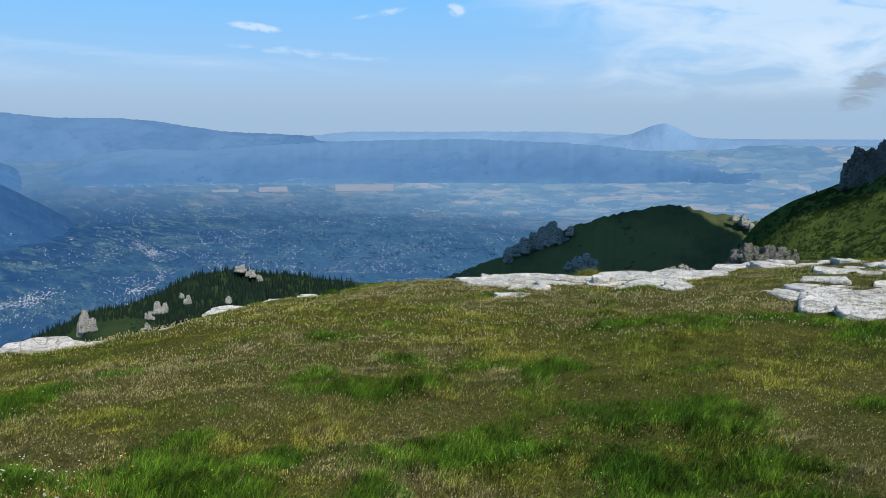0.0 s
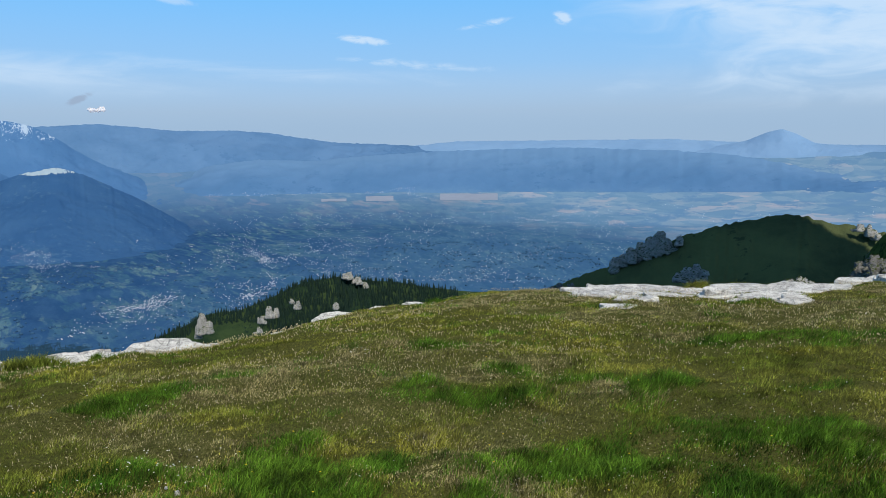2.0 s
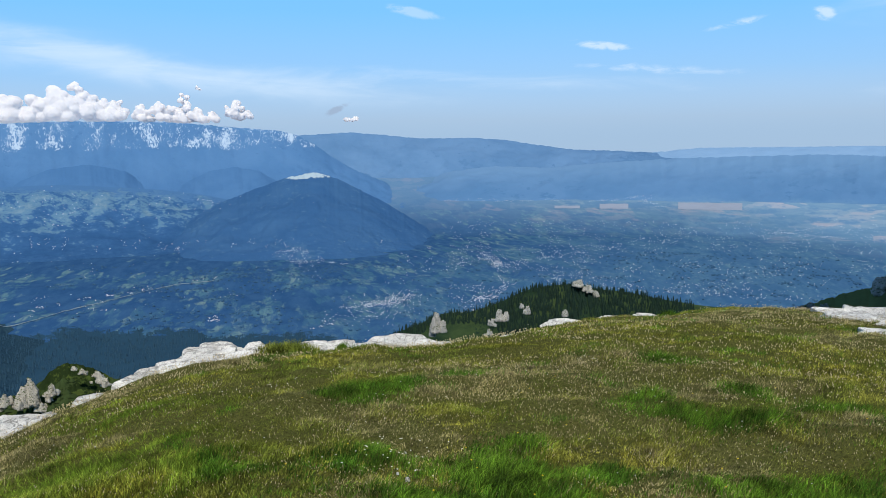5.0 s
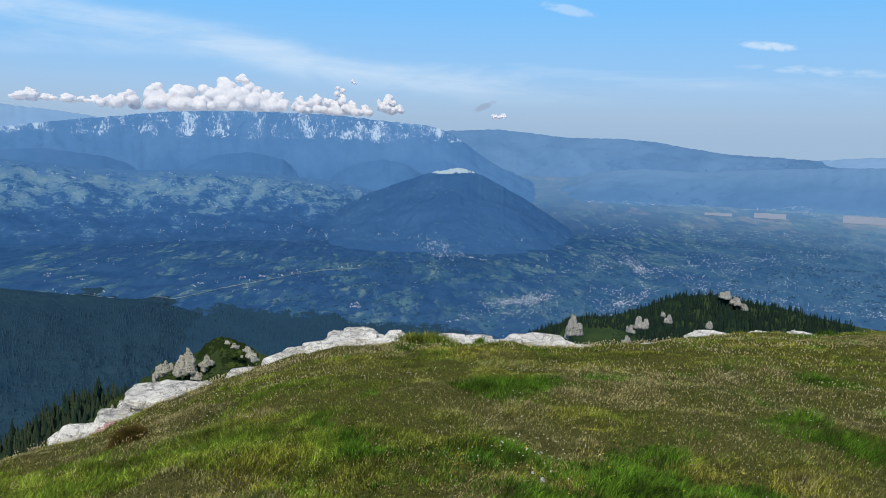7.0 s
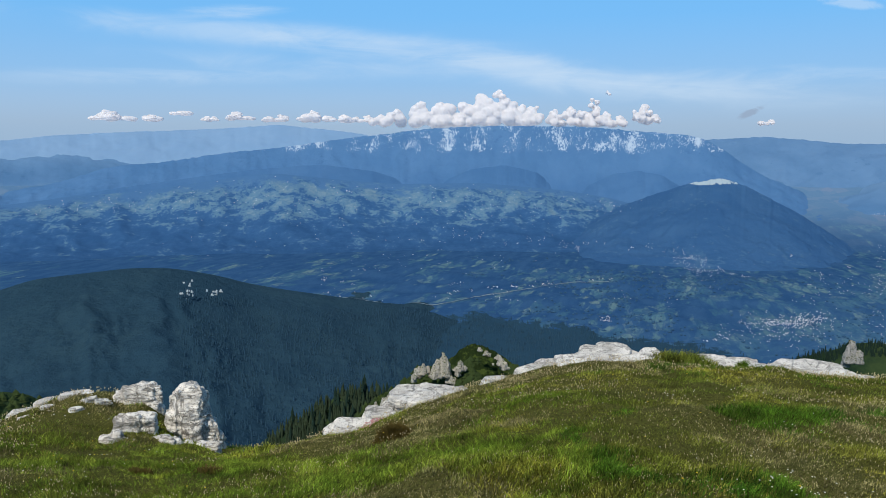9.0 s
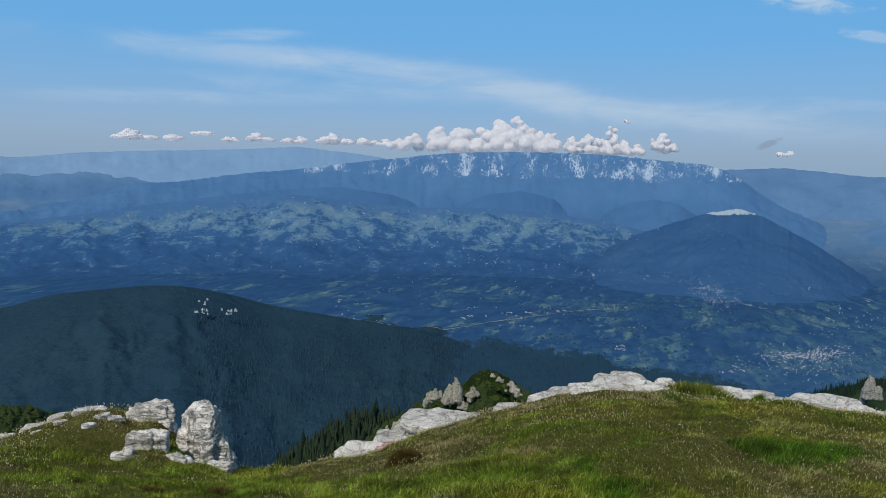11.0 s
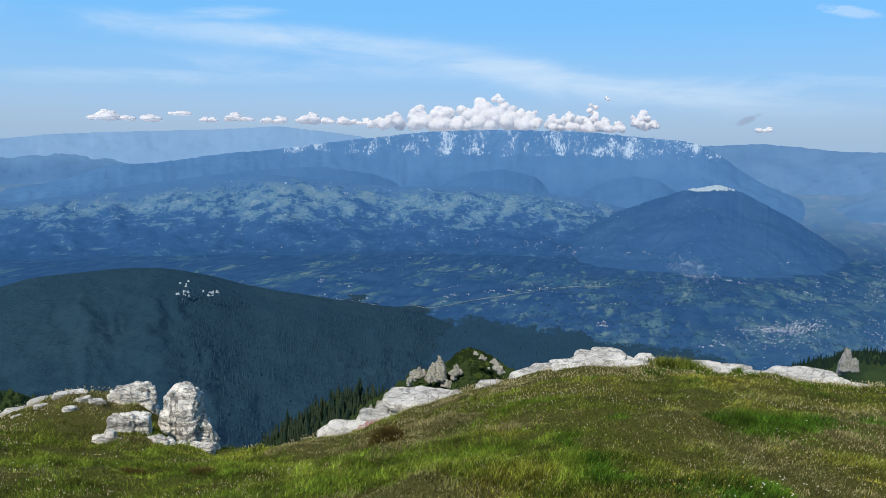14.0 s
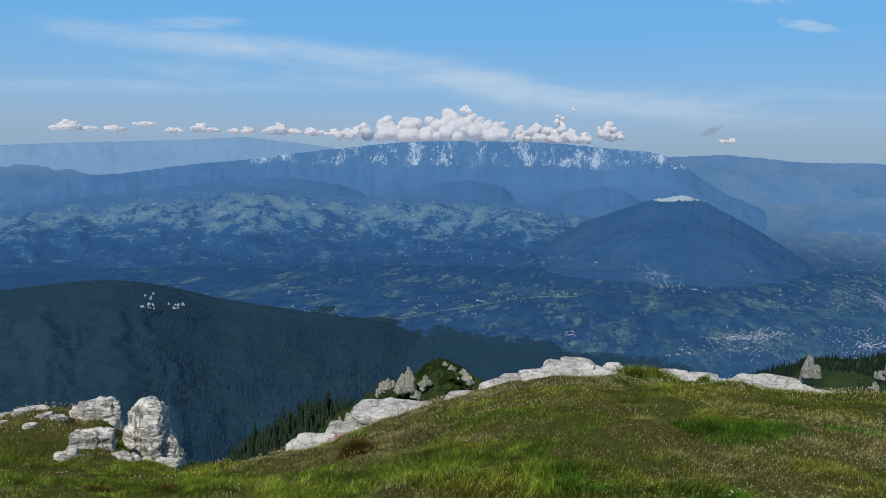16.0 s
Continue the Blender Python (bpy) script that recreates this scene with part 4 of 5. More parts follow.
# ---- crags further off ----
def fuse(ob, voxel, ruffle=0.0, seed=0.0, scale=1.0, crisp=0.5):
    """Melts overlapping lumps into one skin and roughens it."""
    mod = ob.modifiers.new("skin", "REMESH")
    mod.mode, mod.voxel_size = "VOXEL", voxel
    deps = bpy.context.evaluated_depsgraph_get()
    me = bpy.data.meshes.new_from_object(ob.evaluated_get(deps))
    ob.modifiers.clear()
    old, ob.data = ob.data, me
    bpy.data.meshes.remove(old)
    n = len(me.vertices)
    co, no = np.empty(n * 3), np.empty(n * 3)
    me.vertices.foreach_get("co", co)
    me.vertices.foreach_get("normal", no)
    co, no = co.reshape(-1, 3), no.reshape(-1, 3)
    if ruffle:
        c = co * scale
        k = fbm(c[:, 0] + c[:, 2] * 0.35 + seed, c[:, 1] + c[:, 2] * 0.5, 5, 0.6) + crisp * fbm(c[:, 2] * 2.1 + seed, (c[:, 0] - c[:, 1]) * 2.1, 4, 0.6)
        co = co + no * (k * ruffle)[:, None]
        me.vertices.foreach_set("co", co.reshape(-1))
    me.polygons.foreach_set("use_smooth", np.ones(len(me.polygons), bool))
    me.update()
    return ob


_chip = np.random.default_rng(14)


def crag(name, label, towers, mat, r, voxel, lumps=7, sub=2, kind=""):
    """Rock towers in one mass: azimuth, dip of the top, width and height in metres."""
    V, F, base = [], [], 0
    f = np.array(ICO[sub + 1][1])
    for k, (az, dip, w, h) in enumerate(towers):
        for j in range(lumps):
            s = 1.0 if j == 0 else _chip.uniform(0.35, 0.8)
            v = rock_verts(w * s, w * s * 0.9, h * (1.0 if j == 0 else _chip.uniform(0.25, 0.9)), 40 + k * 2.3 + az + j, sub + 1, box=0.38, layers=4, ragged=0.45, lean=_chip.uniform(-0.35, 0.35))
            v[:, :2] *= 1.1 - 0.55 * np.clip(v[:, 2:3] / h, 0, 1)
            off = 0 if j == 0 else w * 0.42
            x, y = place(az, r)
            v = v + np.array([float(x) + _chip.normal(0, off), float(y) + _chip.normal(0, off), EYE + r * math.tan(radians(dip)) - h])
            V.append(v)
            F.append(f + base)
            base += len(v)
    ob = mesh_object(name, np.vstack(V), np.vstack(F), mat)
    w = float(np.mean([t[2] for t in towers]))
    fuse(ob, voxel * 0.8, w * 0.15, r, 5.5 / w, 1.0)
    return tagged(ob, label, "crag", kind=kind)


crag("crag", "grey limestone crag standing on the dark ridge", [(-7.9, -6.6, 14, 18), (-7.3, -6.95, 12, 16), (-8.5, -7.05, 10, 12), (-6.7, -7.35, 12, 15), (-6.0, -7.75, 11, 13), (-5.3, -8.25, 10, 11), (-9.3, -6.85, 7, 8), (-8.3, -7.45, 9, 9), (-4.9, -8.8, 9, 10)], CRAG, 705, 0.9)
crag("crag", "low grey crag at the foot of the ridge", [(-0.4, -10.6, 8, 10), (-1.0, -10.4, 8, 9), (0.3, -10.8, 7, 8), (-1.8, -10.3, 6, 7)], CRAG_DARK, 700, 0.9)
crag("crag", "grey rock face on the shaded ridge slope", [(-9.9, -9.05, 12, 9), (-10.5, -8.75, 7, 7)], CRAG, 540, 0.9)
crag("crag", "small grey crag at the end of the crest", [(-21.0, -5.7, 7, 9), (-20.5, -5.65, 5, 6), (-21.4, -6.05, 6, 7)], CRAG, 700, 0.8)
crag("crag", "dark grey crag below the mountain slope", [(-20.8, -8.1, 6, 9), (-21.4, -7.7, 7, 11), (-22.0, -7.9, 6, 9), (-22.7, -7.7, 7, 11), (-23.5, -7.8, 6, 8), (-20.4, -8.8, 5, 7)], CRAG_DARK, 262, 0.45)
crag("crag", "dark rock tower on the mountain shoulder", [(-27.7, -1.05, 6, 15), (-27.3, -1.8, 4, 11), (-28.5, -1.15, 7, 14), (-29.4, -0.7, 8, 15), (-30.3, -0.5, 8, 14), (-27.0, -2.7, 3.5, 7)], CRAG_DARK, 326, 0.45)
crag("crag", "small rock knob below the ridge", [(-17.2, -9.25, 3.0, 3.4), (-16.5, -9.5, 2.6, 2.4)], CRAG, 150, 0.25)
crag("crag", "pale limestone tower among the spruces of the knoll", [(25.1, -11.8, 10, 24), (24.6, -12.4, 7, 14), (25.4, -12.6, 6, 16)], CRAG, 885, 0.9)
crag("crag", "pale rock face between spruces", [(20.4, -11.65, 8, 14), (20.9, -12.3, 5, 9), (21.2, -13.0, 5, 8)], CRAG, 870, 0.9)
crag("crag", "small pale rock face between spruces", [(18.3, -11.35, 6, 10), (18.8, -11.2, 4, 6)], CRAG, 880, 0.8)
crag("crag", "small pale rock face between spruces", [(15.6, -11.6, 5.5, 8)], CRAG, 870, 0.8)
crag("crag", "grassy rock top of the wooded knoll", [(14.6, -9.45, 10, 8), (13.9, -9.8, 9, 8), (13.4, -10.2, 7, 8)], CRAG, 965, 0.8)
_scar = np.random.default_rng(8)
for _a, _d, _wa, _wd, _n in [(72.1, -10.55, 0.22, 0.30, 9), (71.35, -9.35, 0.30, 0.22, 7), (71.2, -10.1, 0.16, 0.25, 5), (69.3, -9.45, 0.42, 0.16, 7), (71.1, -8.75, 0.10, 0.10, 2), (73.0, -10.6, 0.12, 0.12, 2)]:
    crag("rock_scar", "pale broken limestone scar on the wooded hill", [(_a + _scar.normal(0, _wa), _d + _scar.normal(0, _wd), _scar.uniform(1.4, 4.4), _scar.uniform(3, 8)) for _ in range(_n)], BARE, 1440, 0.6, 4, kind="stuff")

# rocky spur beyond the brow
landform("spur", [(44.5, -18), (46.5, -15.9), (48.2, -14.9), (48.9, -14.3), (50, -13.9), (51.1, -13.7), (52, -14.2), (53, -15.1), (55, -15.6), (56.5, -16.7), (58.5, -17.7), (61, -20)],
         110, 50, 40, SPUR, "grassy rock spur with dwarf pine beyond the brow", "crag", rough=2.0, gully=2.4, gully_scale=1.2, curve=0.7, seed=9.1, width=200, jag=0.5)


_near = {
    "pale limestone pinnacle on the grassy spur": [(53.09, -14.38, 0.9, 3.2), (53.50, -14.83, 1.1, 2.6), (52.83, -14.75, 0.9, 2.8), (53.79, -15.23, 1.0, 1.8)],
    "leaning limestone slab beside the pinnacle": [(54.59, -15.07, 0.9, 1.6), (54.92, -15.31, 0.9, 1.6), (55.34, -15.86, 0.8, 1.2)],
    "broken limestone face low on the spur": [(56.67, -16.96, 1.0, 1.7), (57.13, -17.27, 1.1, 1.6), (57.55, -17.49, 0.9, 1.4)],
    "grey rock face on the top of the spur": [(51.82, -14.90, 1.0, 1.5), (51.98, -15.30, 0.8, 1.4)],
    "pale rock step at the end of the spur crest": [(48.88, -14.53, 0.9, 1.4), (48.66, -14.85, 0.8, 1.2), (49.05, -14.37, 0.5, 0.8)],
    "small pale rocks on the crest of the spur": [(49.94, -14.11, 0.7, 0.7), (50.40, -13.91, 0.6, 0.6), (49.68, -14.31, 0.5, 0.6)],
    "pale rock face in the turf of the spur": [(52.52, -15.95, 0.8, 1.2), (52.26, -16.26, 0.7, 1.0)]}
for _l, _t in _near.items():
    crag("rock_tower", _l, _t, CRAG_NEAR, 103.5, 0.14, 5, 2)

landform("wooded_spur", [(67, -21.5), (65.8, -20.0), (63.4, -18.7), (60.8, -17.2), (59.6, -16.9), (57.5, -17.2), (55.8, -17.8), (52, -19)],
         420, 160, 90, KNOLL, "spruce-covered spur below the brow", "hill", rough=4, curve=0.8, seed=7.7, width=120)
landform("wooded_spur", [(79, -18.5), (80.3, -16.4), (81.6, -15.4), (83.2, -15.0), (88, -14.4), (98, -14)],
         300, 120, 60, KNOLL, "bushy green spur beside the outcrop", "hill", rough=3, curve=0.8, seed=1.1, width=120)


# the broken outcrop's large blocks: label, distance, and the azimuth, dip and breadth of their knobs
_block = np.random.default_rng(23)
for _l, _r, _knobs in [
    ("tall weathered limestone tower with two buttresses and a dark hollow", 9.00, [(72.12, 15.84, 0.26), (71.53, 15.93, 0.26), (72.35, 16.35, 0.24), (71.85, 16.91, 0.30), (72.96, 17.39, 0.17), (72.64, 17.94, 0.16), (72.29, 18.49, 0.15), (71.90, 19.08, 0.14), (71.61, 19.51, 0.14), (70.86, 17.60, 0.17), (70.57, 18.22, 0.16), (70.32, 18.91, 0.17), (70.07, 19.56, 0.17)]),
    ("low broken limestone step at the foot of the tower", 8.25, [(74.24, 19.21, 0.13), (73.69, 19.10, 0.16), (73.08, 19.42, 0.15), (72.25, 19.73, 0.16), (71.32, 19.83, 0.16), (70.49, 19.85, 0.14)]),
    ("broad fissured limestone block with a sheer broken side", 9.45, [(74.14, 15.69, 0.15), (74.56, 15.54, 0.18), (75.19, 15.55, 0.20), (75.83, 15.67, 0.18), (76.39, 15.86, 0.15), (74.37, 16.44, 0.15)]),
    ("jutting limestone block below the broad one", 8.55, [(74.61, 17.40, 0.13), (75.04, 17.42, 0.16), (75.60, 17.32, 0.16), (76.16, 17.40, 0.14), (76.58, 17.56, 0.10), (74.85, 18.06, 0.12)]),
    ("small upright limestone block in the turf", 8.20, [(76.81, 18.39, 0.10), (76.69, 18.69, 0.11)]),
    ("small split limestone block in the turf", 8.20, [(77.40, 18.59, 0.12), (77.17, 18.77, 0.11), (77.68, 18.83, 0.09)]),
    ("low limestone block in the turf", 8.15, [(76.24, 18.96, 0.11), (75.79, 19.02, 0.11)])]:
    V, F, _b = [], [], 0
    for _k, (_a, _d, _w) in enumerate(_knobs):
        _top = EYE - _r * math.tan(radians(_d))
        _x, _y = (float(c) for c in place(_a, _r + _block.uniform(-0.03, 0.03)))
        _h = min(max(_top - float(ground_z(_a, _r)) + 0.14, 0.15), 0.95)
        _v = rock_verts(_w * 1.12, _w * 1.5, _h, 3.1 + _k * 1.7 + _r * 9, 4, box=0.40, layers=5, ragged=0.35)
        V.append(_v @ np.array(Matrix.Rotation(radians(_a + _block.uniform(-14, 14)), 3, "Z")).T + (_x, _y, _top - _h))
        F.append(np.array(ICO[4][1]) + _b)
        _b += len(_v)
    tagged(fuse(mesh_object("limestone_rock", np.vstack(V), np.vstack(F), STONE), 0.012, 0.030, _r * 3.7, 9.0, 0.9), _l, "rock", "blocks of the broken outcrop")


# ---- trees ----
def spruce_shape(rnd):
    """One spruce of unit height: a thin stem and three ragged skirts of boughs."""
    V, F = [], []
    sides = 6
    for k in range(3):
        z0, z1 = 0.05 + 0.26 * k, 0.48 + 0.26 * k
        rad = 0.20 * (1 - 0.25 * k)
        b = len(V)
        for j in range(sides):
            a = 2 * math.pi * (j + rnd.uniform(-0.2, 0.2)) / sides + k
            q = rad * rnd.uniform(0.65, 1.15)
            V.append((q * math.cos(a), q * math.sin(a), z0 + rnd.uniform(-0.03, 0.05)))
        V.append((0, 0, min(z1, 1.0)))
        F += [(b + j, b + (j + 1) % sides, b + sides) for j in range(sides)]
    return np.array(V), np.array(F)


_tree = np.random.default_rng(21)
SPRUCES = [spruce_shape(_tree) for _ in range(6)]


def sample_land(name, count, keep):
    """Spots on a landform, thinned by keep(azimuth, x, y, slope share)."""
    X, Y, Z, A = GRID[name]
    front = int(X.shape[0] * 0.78)
    i = _tree.uniform(0, front - 1.001, count)
    j = _tree.uniform(0, X.shape[1] - 1.001, count)
    i0, j0 = i.astype(int), j.astype(int)
    u, v = i - i0, j - j0
    lerp = lambda M: (M[i0, j0] * (1 - u) + M[i0 + 1, j0] * u) * (1 - v) + (M[i0, j0 + 1] * (1 - u) + M[i0 + 1, j0 + 1] * u) * v
    x, y, z, a = lerp(X), lerp(Y), lerp(Z), lerp(A)
    ok = keep(a, x, y, i / front)
    return np.stack([x, y, z], 1)[ok]


def forest(name, label, spots, low, high, mat, wide=1.0):
    V, F, base = [], [], 0
    turn = _tree.uniform(0, 6.28, len(spots))
    tall = _tree.uniform(low, high, len(spots))
    pick = _tree.integers(0, len(SPRUCES), len(spots))
    for p, t, h, k in zip(spots, turn, tall, pick):
        v, f = SPRUCES[k]
        c, s = math.cos(t) * h * wide, math.sin(t) * h * wide
        V.append(np.stack([v[:, 0] * c - v[:, 1] * s + p[0], v[:, 0] * s + v[:, 1] * c + p[1], v[:, 2] * h + p[2] - 0.4], 1))
        F.append(f + base)
        base += len(v)
    ob = mesh_object(name, np.vstack(V), np.vstack(F), mat, smooth=False)
    return tagged(ob, label, "forest", kind="stuff")


clear = lambda x, y, s, cut: fbm(x * s + 3, y * s + 9, 4) < cut
forest("spruce_forest", "dense dark spruces on the knoll", sample_land("wooded_knoll", 21000, lambda a, x, y, s: (a > 6.5) & (a < 32) & ((clear(x, y, 0.02, 0.6) & (a < 20.5)) | clear(x, y, 0.02, -0.18) | ((a > 21.5) & (s > 0.9)))), 5.5, 9.5, SPRUCE, 0.9)
forest("spruce_forest", "sparse spruces and dwarf pine on the knoll shoulder", sample_land("wooded_knoll", 900, lambda a, x, y, s: (a < 9) & clear(x, y, 0.03, -0.05)), 4, 9, SPRUCE, 1.8)
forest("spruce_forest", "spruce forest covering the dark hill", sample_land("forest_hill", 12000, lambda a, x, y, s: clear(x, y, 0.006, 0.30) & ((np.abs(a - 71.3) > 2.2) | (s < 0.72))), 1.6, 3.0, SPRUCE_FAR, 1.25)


def spruce(k):
    """A spruce as a thing of its own: a tapered trunk and a ragged crown, of unit height."""
    base = new("spruce")
    v, f = SPRUCES[k]
    ring = [(0.018 * math.cos(a), 0.018 * math.sin(a)) for a in (0, 1.26, 2.51, 3.77, 5.03)]
    tv = [(x, y, -0.05) for x, y in ring] + [(x * 0.4, y * 0.4, 0.7) for x, y in ring]
    tf = [(j, (j + 1) % 5, 5 + (j + 1) % 5, 5 + j) for j in range(5)]
    mesh_object("trunk", tv, tf, BARK, parent=base)
    mesh_object("crown", v, f, SPRUCE, smooth=False, parent=base)
    return tagged(base, "dark green spruce on the spur below the brow", "tree", "spruces of the spur")


SPRUCE_SPUR = plain_material("spur_spruce_needles", (0.024, 0.038, 0.022), 0.9, 0.45, 0.2, 0.0, 0.05)
BARK = plain_material("spruce_bark", (0.055, 0.042, 0.032), 0.95, 0.3, 0.8)
_kinds = [spruce(k) for k in range(len(SPRUCES))]
_spots = sample_land("wooded_spur", 620, lambda a, x, y, s: clear(x, y, 0.03, 0.5))[:300]
for _k, _p in enumerate(_spots):
    _h, _w = _tree.uniform(7, 12), _tree.uniform(0.9, 1.15)
    _src = _kinds[_k % len(_kinds)]
    _m = pose(float(_p[0]), float(_p[1]), float(_p[2]) - 0.2, 0, 0, _tree.uniform(0, 360))
    _t = _src if _k < len(_kinds) else copy_thing(_src, _m)
    _t.matrix_basis = _m @ Matrix.Diagonal((_h * _w, _h * _w, _h, 1))
forest("spruce_forest", "close spruces covering the spur below the brow", sample_land("wooded_spur", 2600, lambda a, x, y, s: clear(x, y, 0.03, 0.6)), 5, 9, SPRUCE_SPUR)
forest("dwarf_pine_scrub", "dwarf pine scrub on the spur beside the outcrop", sample_land("wooded_spur.001", 2200, lambda a, x, y, s: a < 92), 1.6, 2.8, BUSH, 4.5)
forest("dwarf_pine_scrub", "dark dwarf pine on the rock spur", sample_land("spur", 3200, lambda a, x, y, s: (clear(x, y, 0.16, 0.12) & (a < 52.4)) | clear(x, y, 0.16, -0.15)), 0.8, 1.5, BUSH, 4.0)
forest("dwarf_pine_scrub", "dwarf pine scrub on the mountain slope", sample_land("peak", 9000, lambda a, x, y, s: clear(x, y, 0.05, 0.12) & (a > -38)), 0.8, 1.7, BUSH, 2.4)


# land seen from above, to set houses and woods on it
from mathutils.bvhtree import BVHTree

LAND = []
for _ob in [o for o in scene.objects if o.type == "MESH" and o.name.split(".")[0] in ("ground", "plateau", "cone_hill", "massif", "wooded_hills", "forest_hill")]:
    LAND.append(BVHTree.FromPolygons([v.co[:] for v in _ob.data.vertices], [p.vertices[:] for p in _ob.data.polygons]))


def drop(x, y):
    """Height of the land at a spot."""
    z = -400.0
    for tree in LAND:
        hit = tree.ray_cast((x, y, 900), (0, 0, -1))
        if hit[0] is not None:
            z = max(z, hit[0].z)
    return z


_low = np.random.default_rng(4)
_n = 14000
_az, _r = _low.uniform(26, 72, _n), np.sqrt(_low.uniform(650.0 ** 2, 2000.0 ** 2, _n))
_ok = _r < woodline(_az, _r)
_x, _y = place(_az[_ok], _r[_ok])
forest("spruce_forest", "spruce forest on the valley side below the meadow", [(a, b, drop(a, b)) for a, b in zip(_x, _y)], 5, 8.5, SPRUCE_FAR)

# copses and hedgerow trees of the farmland, foliage tinted blue for painted haze
WOODLAND = plain_material("hazed_broadleaf_foliage", (0.028, 0.074, 0.142), 0.97, 0.3, 0.02, 0.0, 0.02)
_n = 7000
_az, _r = _low.uniform(-4, 52, _n), np.sqrt(_low.uniform(1100.0 ** 2, 2700.0 ** 2, _n))
_x, _y = place(_az, _r)
_ok = (np.abs(fbm(_x * 0.011, _y * 0.011, 3)) < 0.07) | (fbm(_x * 0.004 + 8, _y * 0.004, 4) > 0.16)
_ok &= _r > woodline(_az, _r)
_ok &= ~((_az > 23) & (_az < 45) & (_r > 2450))
V, F, _b = [], [], 0
_v, _f = ICO[1]
_f = np.array(_f)
for x, y in zip(_x[_ok], _y[_ok]):
    q = _low.uniform(1.4, 3.2)
    V.append(_v * (1 + _low.uniform(-0.25, 0.25, (len(_v), 1))) * (q * 1.3, q * 1.3, q) + (x, y, drop(x, y) + q * 0.4))
    F.append(_f + _b)
    _b += len(_v)
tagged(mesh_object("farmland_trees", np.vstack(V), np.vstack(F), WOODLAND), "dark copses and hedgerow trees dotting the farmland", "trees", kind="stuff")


# ---- villages ----
def house_shape():
    v = np.array([(-.5, -.4, -.2), (.5, -.4, -.2), (.5, .4, -.2), (-.5, .4, -.2), (-.5, -.4, .5), (.5, -.4, .5), (.5, .4, .5), (-.5, .4, .5), (-.56, 0, .9), (.56, 0, .9), (-.56, -.48, .45), (.56, -.48, .45), (.56, .48, .45), (-.56, .48, .45)])
    f = [(0, 1, 5, 4), (1, 2, 6, 5), (2, 3, 7, 6), (3, 0, 4, 7), (10, 11, 9, 8), (12, 13, 8, 9), (4, 7, 8), (5, 9, 6)]
    return v, f, [0, 0, 0, 0, 1, 1, 0, 0]


def village(label, spots, size=(0.9, 2.1)):
    """Houses at spots of azimuth and distance."""
    hv, hf, hs = house_shape()
    V, F, S, base = [], [], [], 0
    for a, q in spots:
        x, y = (float(c) for c in place(a, q))
        z = drop(x, y)
        t, s = _low.uniform(0, 6.28), _low.uniform(*size)
        c, n = math.cos(t) * s, math.sin(t) * s
        V.append(np.stack([hv[:, 0] * c - hv[:, 1] * n + x, hv[:, 0] * n + hv[:, 1] * c + y, hv[:, 2] * s * 0.8 + z], 1))
        F += [[i + base for i in f] for f in hf]
        S += hs
        base += len(hv)
    ob = mesh_object("village_houses", np.vstack(V), F, [WALLS, ROOFS], smooth=False, slots=S)
    return tagged(ob, label, "village", "villages of the valley", "stuff")


REACH_R = np.linspace(800, 4900, 900)


@functools.lru_cache(maxsize=None)
def profile(step):
    """Dip of the valley ground along a line of sight, in quarter degrees of azimuth."""
    z = ground_z(np.full_like(REACH_R, step / 4), REACH_R)
    return np.degrees(np.arctan2(EYE - z, REACH_R))


def reach(az, dip):
    """Distance at which a glance that far below the level meets the valley ground."""
    hit = np.nonzero(profile(round(float(az) * 4)) < dip)[0]
    return float(REACH_R[hit[0]]) if len(hit) else 4000.0


def house(k):
    """A house as a thing of its own: walls and a gable roof, of unit length."""
    hv, hf, hs = house_shape()
    base = new("house")
    mesh_object("wall", hv[:10], [f for f, q in zip(hf, hs) if q == 0], WALLS, smooth=False, parent=base)
    mesh_object("roof", hv[8:], [tuple(i - 8 for i in f) for f, q in zip(hf, hs) if q == 1], ROOFS, smooth=False, parent=base)
    return tagged(base, "small pale house with a reddish gable roof in the valley town", "house", "houses of the near town")


_home = house(0)
for _k in range(260):
    _a = (30.9, 28.6, 27.4, 22.4)[_k % 4] + _low.normal(0, 1.1)
    _q = (1690, 1740, 1800, 1660)[_k % 4] + _low.normal(0, 95)
    _x, _y = (float(c) for c in place(_a, _q))
    _s = _low.uniform(0.9, 1.9)
    _m = pose(_x, _y, drop(_x, _y), 0, 0, _low.uniform(0, 360))
    _t = _home if _k == 0 else copy_thing(_home, _m)
    _t.matrix_basis = _m @ Matrix.Diagonal((_s, _s, _s * 0.8, 1))

STRING = "string of white houses along a valley road"
TOWN = "dense cluster of pale houses and red roofs of a small town"
HAMLET = "hamlet of a few white houses among fields"


def settle(label, line, wide, deep, count):
    """Houses along a line of azimuths and dips, strewn by that many degrees to the side and in depth, in knots."""
    spots, knot = [], None
    along = np.linspace(0, 1, len(line))
    for k in range(count):
        if k % 5 == 0:
            t = _low.random()
            knot = (np.interp(t, along, [p[0] for p in line]) + _low.normal(0, wide * 0.5), np.interp(t, along, [p[1] for p in line]) + _low.normal(0, deep * 0.6))
        spots.append((knot[0] + _low.normal(0, wide * 0.25), knot[1] + _low.normal(0, deep * 0.35)))
    village(label, [(a, reach(a, d)) for a, d in spots])


